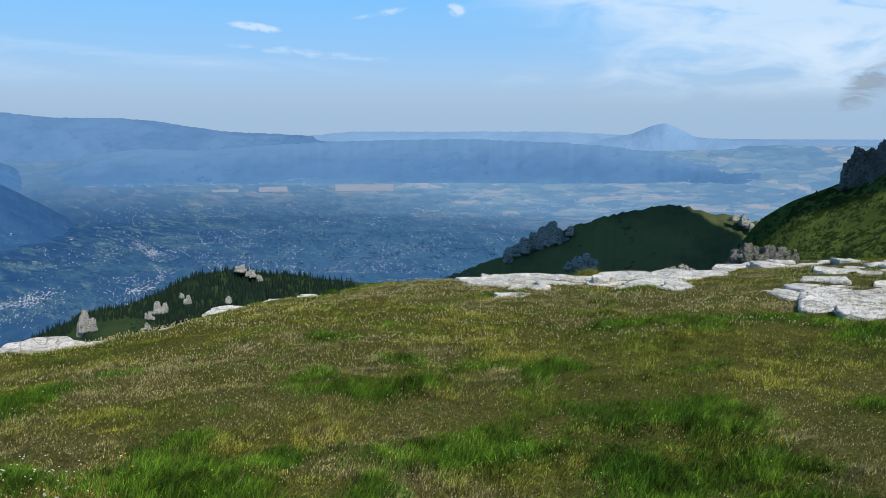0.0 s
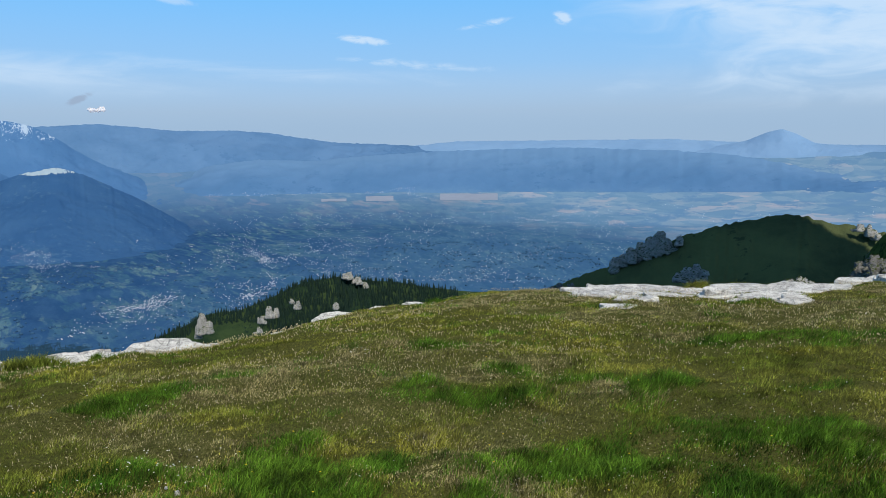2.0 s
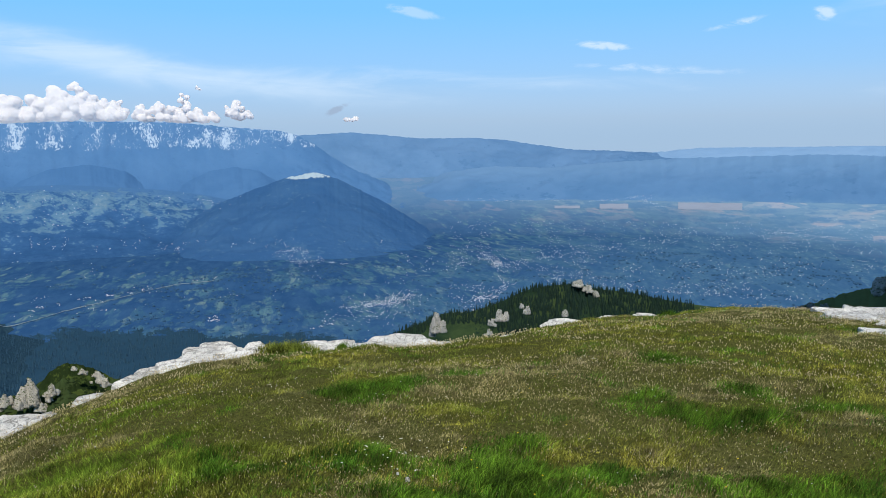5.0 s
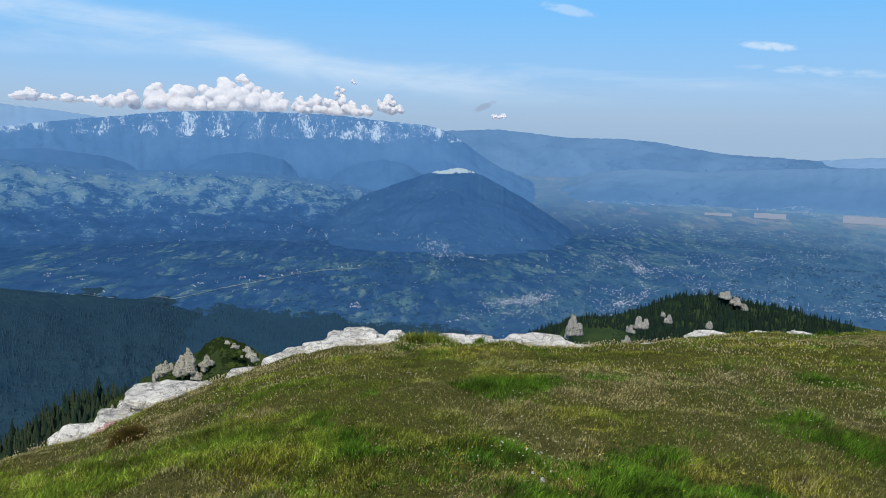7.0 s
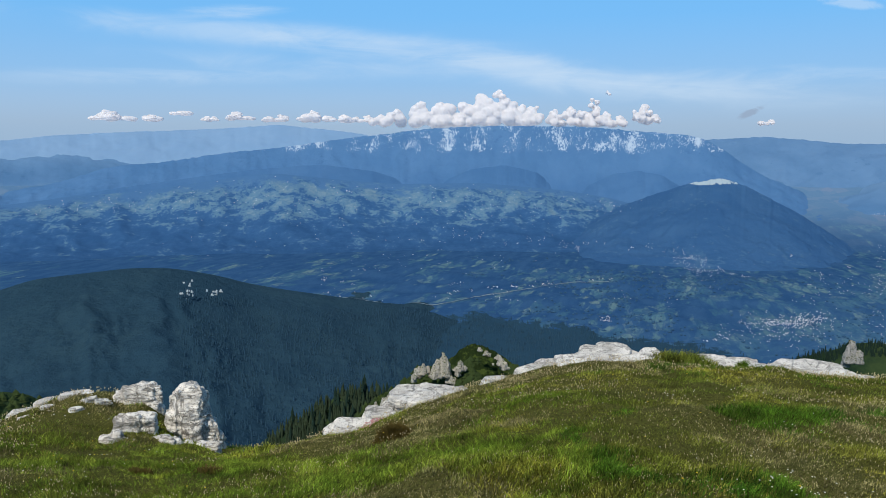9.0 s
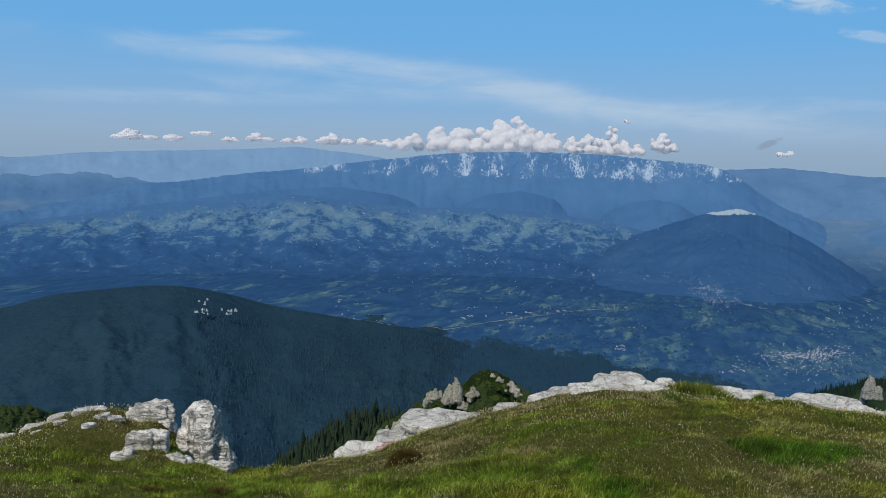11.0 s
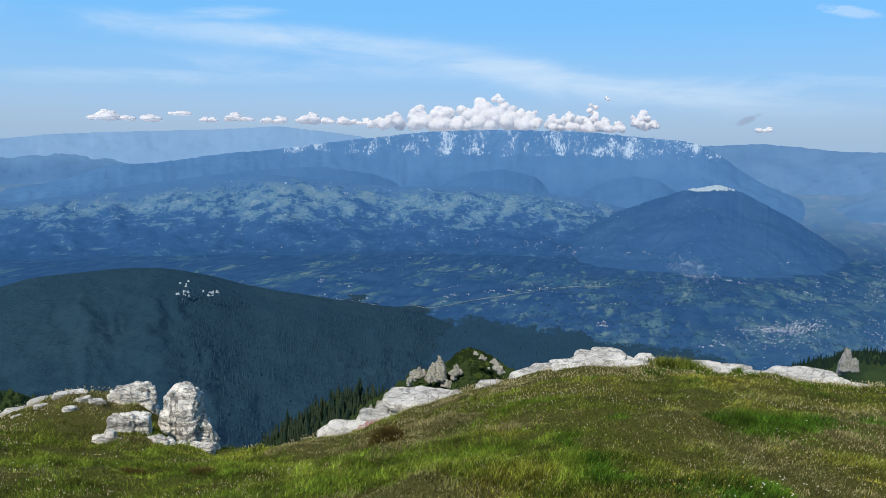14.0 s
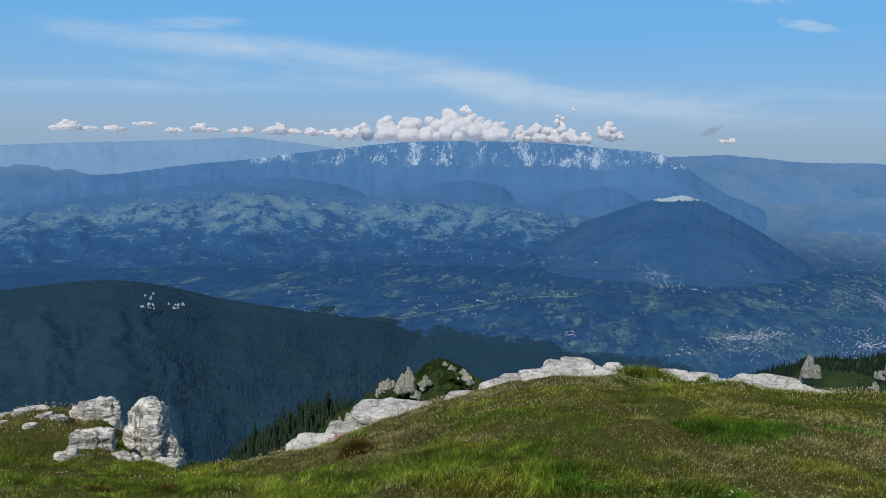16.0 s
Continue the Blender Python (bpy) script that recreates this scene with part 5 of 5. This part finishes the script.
for label, line, wide, deep, count in [
        (STRING, [(52.6, 6.49), (49.2, 6.64), (44.0, 6.72), (40.3, 7.02), (36.6, 7.29), (34.1, 7.65), (31.2, 8.35)], 0.25, 0.1, 230),
        (TOWN, [(36.6, 7.46), (34.5, 8.03)], 0.8, 0.12, 120),
        (STRING, [(52.7, 10.02), (50.4, 9.69), (47.0, 9.43), (45.2, 9.24), (43.7, 8.92), (40.7, 8.75)], 0.3, 0.08, 110),
        (STRING, [(64.4, 4.97), (62.4, 5.01), (59.5, 5.21)], 0.2, 0.04, 40),
        (STRING, [(62.6, 9.02), (61.3, 8.91), (58.5, 9.60)], 0.4, 0.08, 24),
        (TOWN, [(31.5, 11.44), (29.0, 11.14), (27.0, 10.64)], 0.9, 0.22, 200),
        (TOWN, [(22.1, 11.17), (20.5, 10.46), (19.4, 9.58)], 0.5, 0.18, 130),
        (HAMLET, [(41.3, 11.61), (40.7, 11.81)], 0.35, 0.12, 14),
        (HAMLET, [(34.0, 12.74), (32.7, 12.30)], 0.5, 0.15, 22),
        (STRING, [(29.8, 7.15), (28.8, 7.07)], 0.2, 0.05, 8),
        (STRING, [(25.7, 7.11), (25.3, 7.18)], 0.15, 0.05, 6),
        (TOWN, [(21.4, 7.67), (20.7, 8.21), (20.2, 8.62)], 0.45, 0.22, 240),
        (STRING, [(20.2, 8.62), (18.3, 8.13), (14.8, 7.48), (10.8, 6.79), (6.0, 6.38)], 0.7, 0.18, 240),
        (STRING, [(29.4, 11.27), (28.0, 10.86), (26.3, 10.28)], 1.0, 0.25, 120),
        (STRING, [(23.9, 10.86), (21.8, 10.84), (20.6, 10.53)], 0.6, 0.2, 90),
        (STRING, [(11.7, 9.39), (9.3, 10.08), (6.0, 10.15), (2.7, 10.28)], 1.0, 0.2, 110),
        (STRING, [(24.2, 3.68), (20.6, 3.78), (17.7, 3.77), (15.8, 3.72)], 0.7, 0.06, 120),
        (TOWN, [(14.3, 3.83), (12.7, 3.74), (9.9, 3.65), (9.2, 4.19)], 0.6, 0.06, 130),
        (TOWN, [(1.8, 5.67), (0.2, 5.88)], 0.7, 0.06, 70),
        (STRING, [(5.5, 6.39), (2.6, 6.00), (-0.7, 6.00), (-3.1, 6.08)], 0.6, 0.06, 80),
        (HAMLET, [(-20.1, 5.41), (-22.2, 4.31)], 0.8, 0.05, 30),
        (STRING, [(36.3, 7.27), (33.5, 7.82)], 0.6, 0.1, 60),
        (STRING, [(41.6, 11.75), (41.0, 11.47)], 0.4, 0.1, 24)]:
    settle(label, line, wide, deep, count)

# the sprawl of villages over the valley floor, in clusters with fields between
for a0, a1, d0, d1, count, cut in [(-6, 24, 5.2, 10.5, 4600, 0.02), (14, 30, 7.5, 12.5, 900, 0.16), (26, 62, 7.2, 10.6, 900, 0.20), (-16, 8, 4.6, 5.8, 350, 0.15)]:
    _a, _d = _low.uniform(a0, a1, count), _low.uniform(d0, d1, count)
    _ok = fbm(_a * 0.55 + 4, _d * 1.5 + 9, 5, 0.6) + 0.10 * _low.normal(0, 1, count) > cut
    village("scattered white houses with reddish roofs in the valley", [(a, reach(a, d)) for a, d in zip(_a[_ok], _d[_ok])])
for label, az, r, wide, deep, count in [("bright hamlets on the upland meadows", 76, 3520, 8, 130, 100), ("bright hamlets on the upland meadows", 67, 3480, 9, 220, 70), ("farms scattered over the upland slopes", 50, 3430, 14, 260, 150),
                                        ("farms scattered over the upland slopes", 58, 3100, 18, 300, 60), ("small farms high under the massif", 40.5, 3560, 2.0, 60, 40)]:
    village(label, [(az + _low.normal(0, wide * 0.5), r + _low.normal(0, deep * 0.5)) for _ in range(count)], (1.4, 3.0))


# ---- ripe fields and a road ----
def strip(name, label, category, line, wide, mat, lift, group=""):
    """A ribbon of land laid along a line of azimuths and distances."""
    V = []
    for az, r, w in line:
        for s in (-1, -0.33, 0.33, 1):
            x, y = (float(c) for c in place(az, r + s * w * wide))
            V.append((x, y, drop(x, y) + lift))
    ob = mesh_object(name, V, grid_faces(len(line), 4), mat)
    return tagged(ob, label, category, group, "structure")


for az0, az1, dip, deep in [(3.6, 7.8, 4.15, 60), (11.2, 13.2, 4.2, 45), (14.6, 16.4, 4.25, 26)]:
    r0 = reach((az0 + az1) / 2, dip)
    strip("ripe_field", "pale ripe grain field on the plain", "field", [(az0 + (az1 - az0) * k / 14, r0 + 2.5 * math.sin(k * 0.9), 1.0) for k in range(15)], deep, RIPE, 0.8, "ripe fields of the plain")
for line in ([(61.5, 10.25), (59, 10.6), (56.5, 11.0), (54.6, 11.1), (52.5, 10.7), (50, 10.2), (47.5, 9.8), (45.5, 9.4), (43.5, 9.1), (41, 9.0)],):
    fine = [(float(a), float(np.interp(-a, [-p[0] for p in line], [p[1] for p in line]))) for a in np.linspace(line[0][0], line[-1][0], 60)]
    strip("road", "pale country road winding along the valley floor", "road", [(a, reach(a, d), 1.0) for a, d in fine], 3.2, ROAD, 1.2)


# ---- fair-weather clouds over the massif ----
def cumulus(label, spans, r, seed, voxel=6.5, sink=0.6, deep=60.0, flat=1.25):
    """A heaped cloud from its outline: azimuth and dip of the top at its swellings, half width of each in metres."""
    rnd = np.random.default_rng(seed)
    V, F, base = [], [], 0
    v0, f0 = ICO[2]
    f0 = np.array(f0)
    floor = EYE + r * math.tan(radians(min(s[1] for s in spans) - sink))
    for az, dip, size in spans:
        roof = EYE + r * math.tan(radians(dip))
        tall = roof - floor
        for k in range(16):
            t = (k / 15) ** 1.1
            s = size * rnd.uniform(0.28, 0.52) * (1.15 - 0.45 * t)
            out = size * (1.15 - 0.75 * t)
            x, y = place(az + np.degrees(rnd.uniform(-out, out) / r), r + rnd.uniform(-1, 1) * deep * (1.1 - t))
            V.append(v0 * (s * flat, s * flat, s * (1.3 if flat < 1.5 else 0.9) / 1.25) + (float(x), float(y), floor + max(tall - s, 0) * t))
            F.append(f0 + base)
            base += len(v0)
    ob = mesh_object("cumulus_cloud", np.vstack(V), np.vstack(F), CLOUD)
    fuse(ob, voxel, 9.0 if voxel > 4.5 else 5.0, seed * 3.1, 0.036, 0.3)
    return tagged(ob, label, "cloud", "fair-weather clouds")


WHITE = "white heaped cloud resting above the mountain crest"
LOW = "small white cloud in a row along the horizon"
cumulus(WHITE, [(57.6, 2.9, 50), (56.6, 3.3, 55), (54.8, 3.85, 75), (53.1, 3.8, 80), (51.4, 3.8, 80), (50.2, 4.4, 85), (49.3, 4.65, 80), (48.4, 4.1, 75), (47.6, 3.6, 70), (46.5, 3.55, 65)], 4900, 1, 5.5)
cumulus(WHITE, [(45.1, 3.3, 45), (44.1, 3.45, 50), (43.2, 3.2, 50), (42.4, 4.05, 42), (41.6, 3.1, 45), (40.6, 2.8, 36)], 4900, 2, 5.0)
cumulus(WHITE, [(39.5, 3.2, 36), (38.9, 3.6, 46), (38.2, 2.9, 30)], 4900, 3, 5.0, 0.5)
cumulus("torn scrap of white cloud above the bank", [(41.5, 4.55, 9), (41.3, 4.4, 9)], 4900, 12, 3.5, 0.15, 20.0)
cumulus(WHITE, [(63.0, 2.9, 34), (62.4, 3.15, 42), (61.4, 2.8, 34)], 4900, 4, 4.0, 0.35, 40.0, 1.6)
cumulus(WHITE, [(60.2, 2.9, 34), (59.4, 2.75, 34), (58.6, 2.85, 30)], 4900, 14, 4.0, 0.35, 40.0, 1.6)
cumulus(LOW, [(76.6, 2.6, 30), (75.9, 2.95, 42), (74.8, 2.55, 32), (73.3, 2.7, 38)], 4900, 5, 4.0, 0.22, 40.0, 2.1)
cumulus(LOW, [(71.3, 2.98, 38)], 4900, 6, 4.0, 0.22, 40.0, 2.1)
cumulus(LOW, [(69.7, 2.65, 22), (69.2, 2.6, 20)], 4900, 10, 4.0, 0.25, 40.0, 1.8)
cumulus(LOW, [(67.7, 3.0, 34), (67.0, 2.7, 28)], 4900, 7, 4.0, 0.22, 40.0, 2.1)
cumulus(LOW, [(65.4, 2.7, 30), (64.6, 2.85, 34)], 4900, 13, 4.0, 0.3, 40.0, 1.8)
cumulus("small white cloud beside a grey wisp", [(30.7, 2.45, 22), (31.3, 2.35, 22)], 4900, 8, 4.0, 0.2, 30.0)
# an unseen cloud overhead, added to keep the near ridge in shade
cumulus("broad white cloud out of view overhead, placed to shade the ridge", [(-82 + 8 * math.cos(k * 2.4), 51.5 + (k % 3) * 3, 116) for k in range(6)], 400, 11, 9.0, 4.0, 120.0)

# ---- turf: blades, seed heads and flowers ----
_g = np.random.default_rng(33)
# richer green patches: azimuth, distance, half width and half depth in metres
LUSH_SPOTS = [(-17.0, 4.8, 0.62, 0.40), (-7.5, 5.8, 0.28, 0.26), (5.7, 5.4, 0.68, 0.24), (3.6, 6.3, 0.27, 0.28), (8.2, 7.6, 0.27, 0.3), (28.5, 6.1, 0.34, 0.45), (21.0, 3.9, 0.33, 0.24), (-29.6, 5.2, 0.2, 0.37), (-29.2, 7.6, 0.3, 0.38),
              (-2.9, 4.1, 0.40, 0.27), (12.1, 4.1, 0.2, 0.2), (30.1, 6.0, 0.55, 0.45), (50.2, 4.8, 0.6, 0.46), (72, 5.6, 0.9, 0.6), (63, 5.6, 0.7, 0.5), (41.8, 4.1, 0.30, 0.19), (44.0, 4.4, 0.35, 0.3), (9.8, 5.6, 0.24, 0.26), (-16.3, 7.9, 0.8, 0.4), (17.2, 12.3, 0.3, 0.3),
              (-3.2, 6.0, 0.28, 0.2), (-24, 8.6, 0.7, 0.45), (57, 4.6, 0.6, 0.4), (80, 6.4, 0.7, 0.5)]


def lushness(az, r):
    x, y = place(az, r)
    total = np.zeros_like(x)
    wob = fbm(x * 1.9, y * 1.9, 5, 0.65) * 1.15
    for a, q, w, d in LUSH_SPOTS:
        ca, sa = math.cos(radians(a)), math.sin(radians(a))
        cx, cy = place(a, q)
        u = ((x - cx) * ca + (y - cy) * sa) / w
        v = (-(x - cx) * sa + (y - cy) * ca) / d
        total = np.maximum(total, 1.25 - np.sqrt(u * u + v * v) + wob)
    total = np.maximum(total, 0.7 * np.clip((4.7 - r) / 1.2, 0, 1) + 1.4 * wob - 0.3)
    return np.clip(total, 0, 1)


def blades(name, label, az, r, height, width, lean, mat, root=0.02, bent=True):
    """Grass blades in one mesh, combed by the wind: bent ones with five corners each, or plain spikes."""
    n = len(az)
    x, y = place(az, r)
    z = ground_z(az, r) - root
    # the wind bends the blades to the right of the first view, swirling from tuft to tuft
    t = 1.6 * fbm(x * 0.8 + 3, y * 0.8, 3) - 0.15 + _g.normal(0, 1.25, n)
    k = lean * height
    bx, by = np.cos(t) * k, np.sin(t) * k
    turn = np.radians(az) + _g.normal(0, 0.6, n)
    side_x, side_y = np.cos(turn), np.sin(turn)
    w = width / 2
    form = [(1.0, 0.0, 0.0), (-1.0, 0.0, 0.0), (-0.75, 0.6, 0.32), (0.75, 0.6, 0.32), (0.0, 1.0, 1.0)]
    if not bent:
        form = [form[0], form[1], form[4]]
    m = len(form)
    P = np.zeros((n, m, 3))
    for i, (share, up, out) in enumerate(form):
        P[:, i, 0] = x + side_x * w * share + bx * out
        P[:, i, 1] = y + side_y * w * share + by * out
        P[:, i, 2] = z + height * up * (1 - 0.25 * lean * out)
    me = bpy.data.meshes.new(name)
    me.vertices.add(n * m)
    me.vertices.foreach_set("co", P.reshape(-1))
    b = np.arange(n)[:, None] * m
    if bent:
        corners = np.concatenate([b + np.array([0, 1, 2, 3]), b + np.array([3, 2, 4])], 1)
        start = np.stack([np.arange(n) * 7, np.arange(n) * 7 + 4], 1).reshape(-1)
    else:
        corners = b + np.array([0, 1, 2])
        start = np.arange(n) * 3
    me.loops.add(corners.size)
    me.loops.foreach_set("vertex_index", corners.reshape(-1).astype(np.int32))
    me.polygons.add(len(start))
    me.polygons.foreach_set("loop_start", start.astype(np.int32))
    me.materials.append(mat)
    me.update(calc_edges=True)
    me.validate()
    return tagged(new(name, me), label, "grass", kind="stuff")


def spread(count, power, r0=2.6, r1=24.0, a0=-36.0, a1=92.0):
    """Random spots on the meadow, denser near its middle."""
    u = _g.random(count)
    e = 2.0 - power
    r = (r0 ** e + u * (r1 ** e - r0 ** e)) ** (1 / e)
    return _g.uniform(a0, a1, count), r


DRY_SWARD, OLIVE_SWARD, LUSH_SWARD = "pale dry grass going to seed on the summit meadow", "short olive alpine grass of the summit meadow", "thick dark green tufts of grass in the meadow"
az, r = spread(1450000, 1.5, 2.9)
lush = lushness(az, r)
x, y = place(az, r)
tuft = fbm(x * 3.1 + 11, y * 3.1, 4)
thin = _g.random(len(az)) < 0.86 + 0.75 * tuft + 0.8 * lush
az, r, lush, tuft, x, y = (q[thin] for q in (az, r, lush, tuft, x, y))
lot = _g.random(len(az))
dry = fbm(x * 0.62 + 7, y * 0.62 + 3, 5, 0.6) + 0.22 * (lot - 0.5)
rich = lot < lush * 1.25
# left part of the meadow, given the tone with sunlight painted in
sun_bright = az + 9 * fbm(x * 1.3 + 50, y * 1.3, 4) > 46
dry = np.where(sun_bright & (r < 12), dry - 0.10, dry)
kinds = [(PALE, DRY_SWARD, "dry_grass", ~rich & (dry > 0.03), 0.034, 0.040, 0.0), (BLADE, OLIVE_SWARD, "meadow_grass", ~rich & (dry <= 0.03) & ~(sun_bright & (dry < -0.10) & (lot < 0.6)), 0.036, 0.044, 0.0), (LUSH, LUSH_SWARD, "lush_grass", rich & ~sun_bright, 0.048, 0.055, 0.022), (SUN_BRIGHT, "yellow-green grass of the meadow edge, painted brighter as if sunlit", "fresh_grass", (rich & sun_bright) | (sun_bright & ~rich & (dry < -0.10) & (lot < 0.6)), 0.042, 0.050, 0.015)]
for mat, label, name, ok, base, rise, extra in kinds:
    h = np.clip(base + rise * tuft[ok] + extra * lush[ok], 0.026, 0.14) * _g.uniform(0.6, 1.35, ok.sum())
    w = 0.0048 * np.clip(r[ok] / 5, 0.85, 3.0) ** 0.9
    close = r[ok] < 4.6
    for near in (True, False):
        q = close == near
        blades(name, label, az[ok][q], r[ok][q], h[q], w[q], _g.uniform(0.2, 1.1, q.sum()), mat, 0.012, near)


# the meadow about and behind the viewer
az = np.concatenate([_g.uniform(-36, 92, 40000), _g.uniform(92, 324, 130000)])
r = np.concatenate([np.sqrt(_g.uniform(0.1, 8.4, 40000)), np.sqrt(_g.uniform(0.1, 80.0, 130000))])
blades("meadow_grass", OLIVE_SWARD, az, r, _g.uniform(0.025, 0.06, len(az)), np.full(len(az), 0.006), _g.uniform(0.2, 1.1, len(az)), BLADE, 0.012, False)


def heads(name, label, az, r, height, size, tall, mat, category):
    """Small flower or seed heads on the grass tips: an eight-sided drop each."""
    n = len(az)
    x, y = place(az, r)
    z = ground_z(az, r) + height
    v = np.array([(1, 0, 0), (0, 1, 0), (-1, 0, 0), (0, -1, 0), (0, 0, tall), (0, 0, -tall)], float)
    f = np.array([(0, 1, 4), (1, 2, 4), (2, 3, 4), (3, 0, 4), (1, 0, 5), (2, 1, 5), (3, 2, 5), (0, 3, 5)])
    P = v[None] * size[:, None, None] + np.stack([x, y, z], 1)[:, None]
    F = f[None] + (np.arange(n) * 6)[:, None, None]
    ob = mesh_object(name, P.reshape(-1, 3), F.reshape(-1, 3), mat)
    return tagged(ob, label, category, kind="stuff")


az, r = spread(34000, 1.15, 3.2, 17)
x, y = place(az, r)
ok = (fbm(x * 0.5 + 2, y * 0.5 + 7, 4) + 0.25 * (_g.random(len(az)) - 0.5) > -0.02) & (lushness(az, r) < 0.3)
az, r = az[ok], r[ok]
heads("seed_heads", "pale straw-coloured seed heads over the grass", az, r, _g.uniform(0.04, 0.075, len(az)), 0.0028 * np.clip(r / 5, 0.8, 2.0), 2.2, STRAW, "grass")
az, r = spread(1000, 1.4, 3.0, 14)
x, y = place(az, r)
ok = fbm(x * 0.7 + 22, y * 0.7, 4) > -0.05
az, r = az[ok], r[ok]
heads("white_flowers", "tiny white flowers scattered in the grass", az, r, _g.uniform(0.05, 0.11, len(az)), 0.0042 * np.clip(r / 5, 0.8, 1.8), 0.6, PETAL, "flowers")
az = np.concatenate([28.4 + _g.normal(0, 2.2, 40), 13.9 + _g.normal(0, 0.6, 16)])
r = np.concatenate([4.1 + _g.normal(0, 0.18, 40), 7.0 + _g.normal(0, 0.08, 16)])
heads("white_flowers", "patch of small white daisies in the grass", az, r, _g.uniform(0.06, 0.11, len(az)), np.full(len(az), 0.0055), 0.45, PETAL, "flowers")
az, r = spread(120, 1.3, 3.2, 9)
heads("yellow_flowers", "a few small yellow flowers in the grass", az, r, _g.uniform(0.05, 0.10, len(az)), np.full(len(az), 0.0065), 0.5, YELLOW, "flowers")
PINK = plain_material("pink_petal", (0.50, 0.25, 0.27), 0.7, 0.2, 9, 0.2)
heads("pink_flowers", "small patch of pink flowers at the brow", 58.9 + _g.normal(0, 0.5, 60), 8.1 + _g.normal(0, 0.12, 60), _g.uniform(0.03, 0.07, 60), np.full(60, 0.012), 0.6, PINK, "flowers")

# a brown tussock and tall tufts on the brow, each a thing of its own
RUST = plain_material("rusty_grass_blade", (0.10, 0.075, 0.018), 0.7, 0.5, 20, 0.25)


def tussock(name, label, az, r, wide, tall, mat, count):
    a = az + np.degrees(_g.normal(0, wide * 0.38, count) / r)
    q = r + _g.normal(0, wide * 0.3, count)
    dist = np.hypot(np.radians(a - az) * r, q - r) / (wide * 0.9)
    ob = blades(name, label, a, q, tall * np.clip(1.1 - dist ** 2, 0.2, 1.1) * _g.uniform(0.7, 1.2, count), np.full(count, 0.008), _g.uniform(0.2, 0.8, count), mat)
    return ob


tussock("tussock", "rounded rusty brown grass tussock", 57.6, 6.2, 0.20, 0.14, RUST, 2000)
tussock("grass_clump", "tall green grass clump between the brow rocks", 36.2, 11.0, 0.6, 0.24, BLADE, 1800)
tussock("grass_clump", "tall yellowish grass clump behind the pavement", -10.5, 17.4, 0.5, 0.30, BLADE, 900)
tussock("grass_clump", "tall yellowish grass clump behind the pavement", -13.0, 17.6, 0.4, 0.24, BLADE, 700)
tussock("grass_clump", "green grass clump on the meadow brow", 8.5, 15.2, 0.28, 0.16, LUSH, 500)
tussock("grass_clump", "green grass clump between the brow rocks", 32.2, 11.0, 0.12, 0.14, LUSH, 300)
tussock("tussock", "low rusty grass tussock", 75.5, 6.0, 0.16, 0.08, RUST, 400)
tussock("tussock", "low rusty grass tussock", 71.0, 5.6, 0.2, 0.08, RUST, 400)
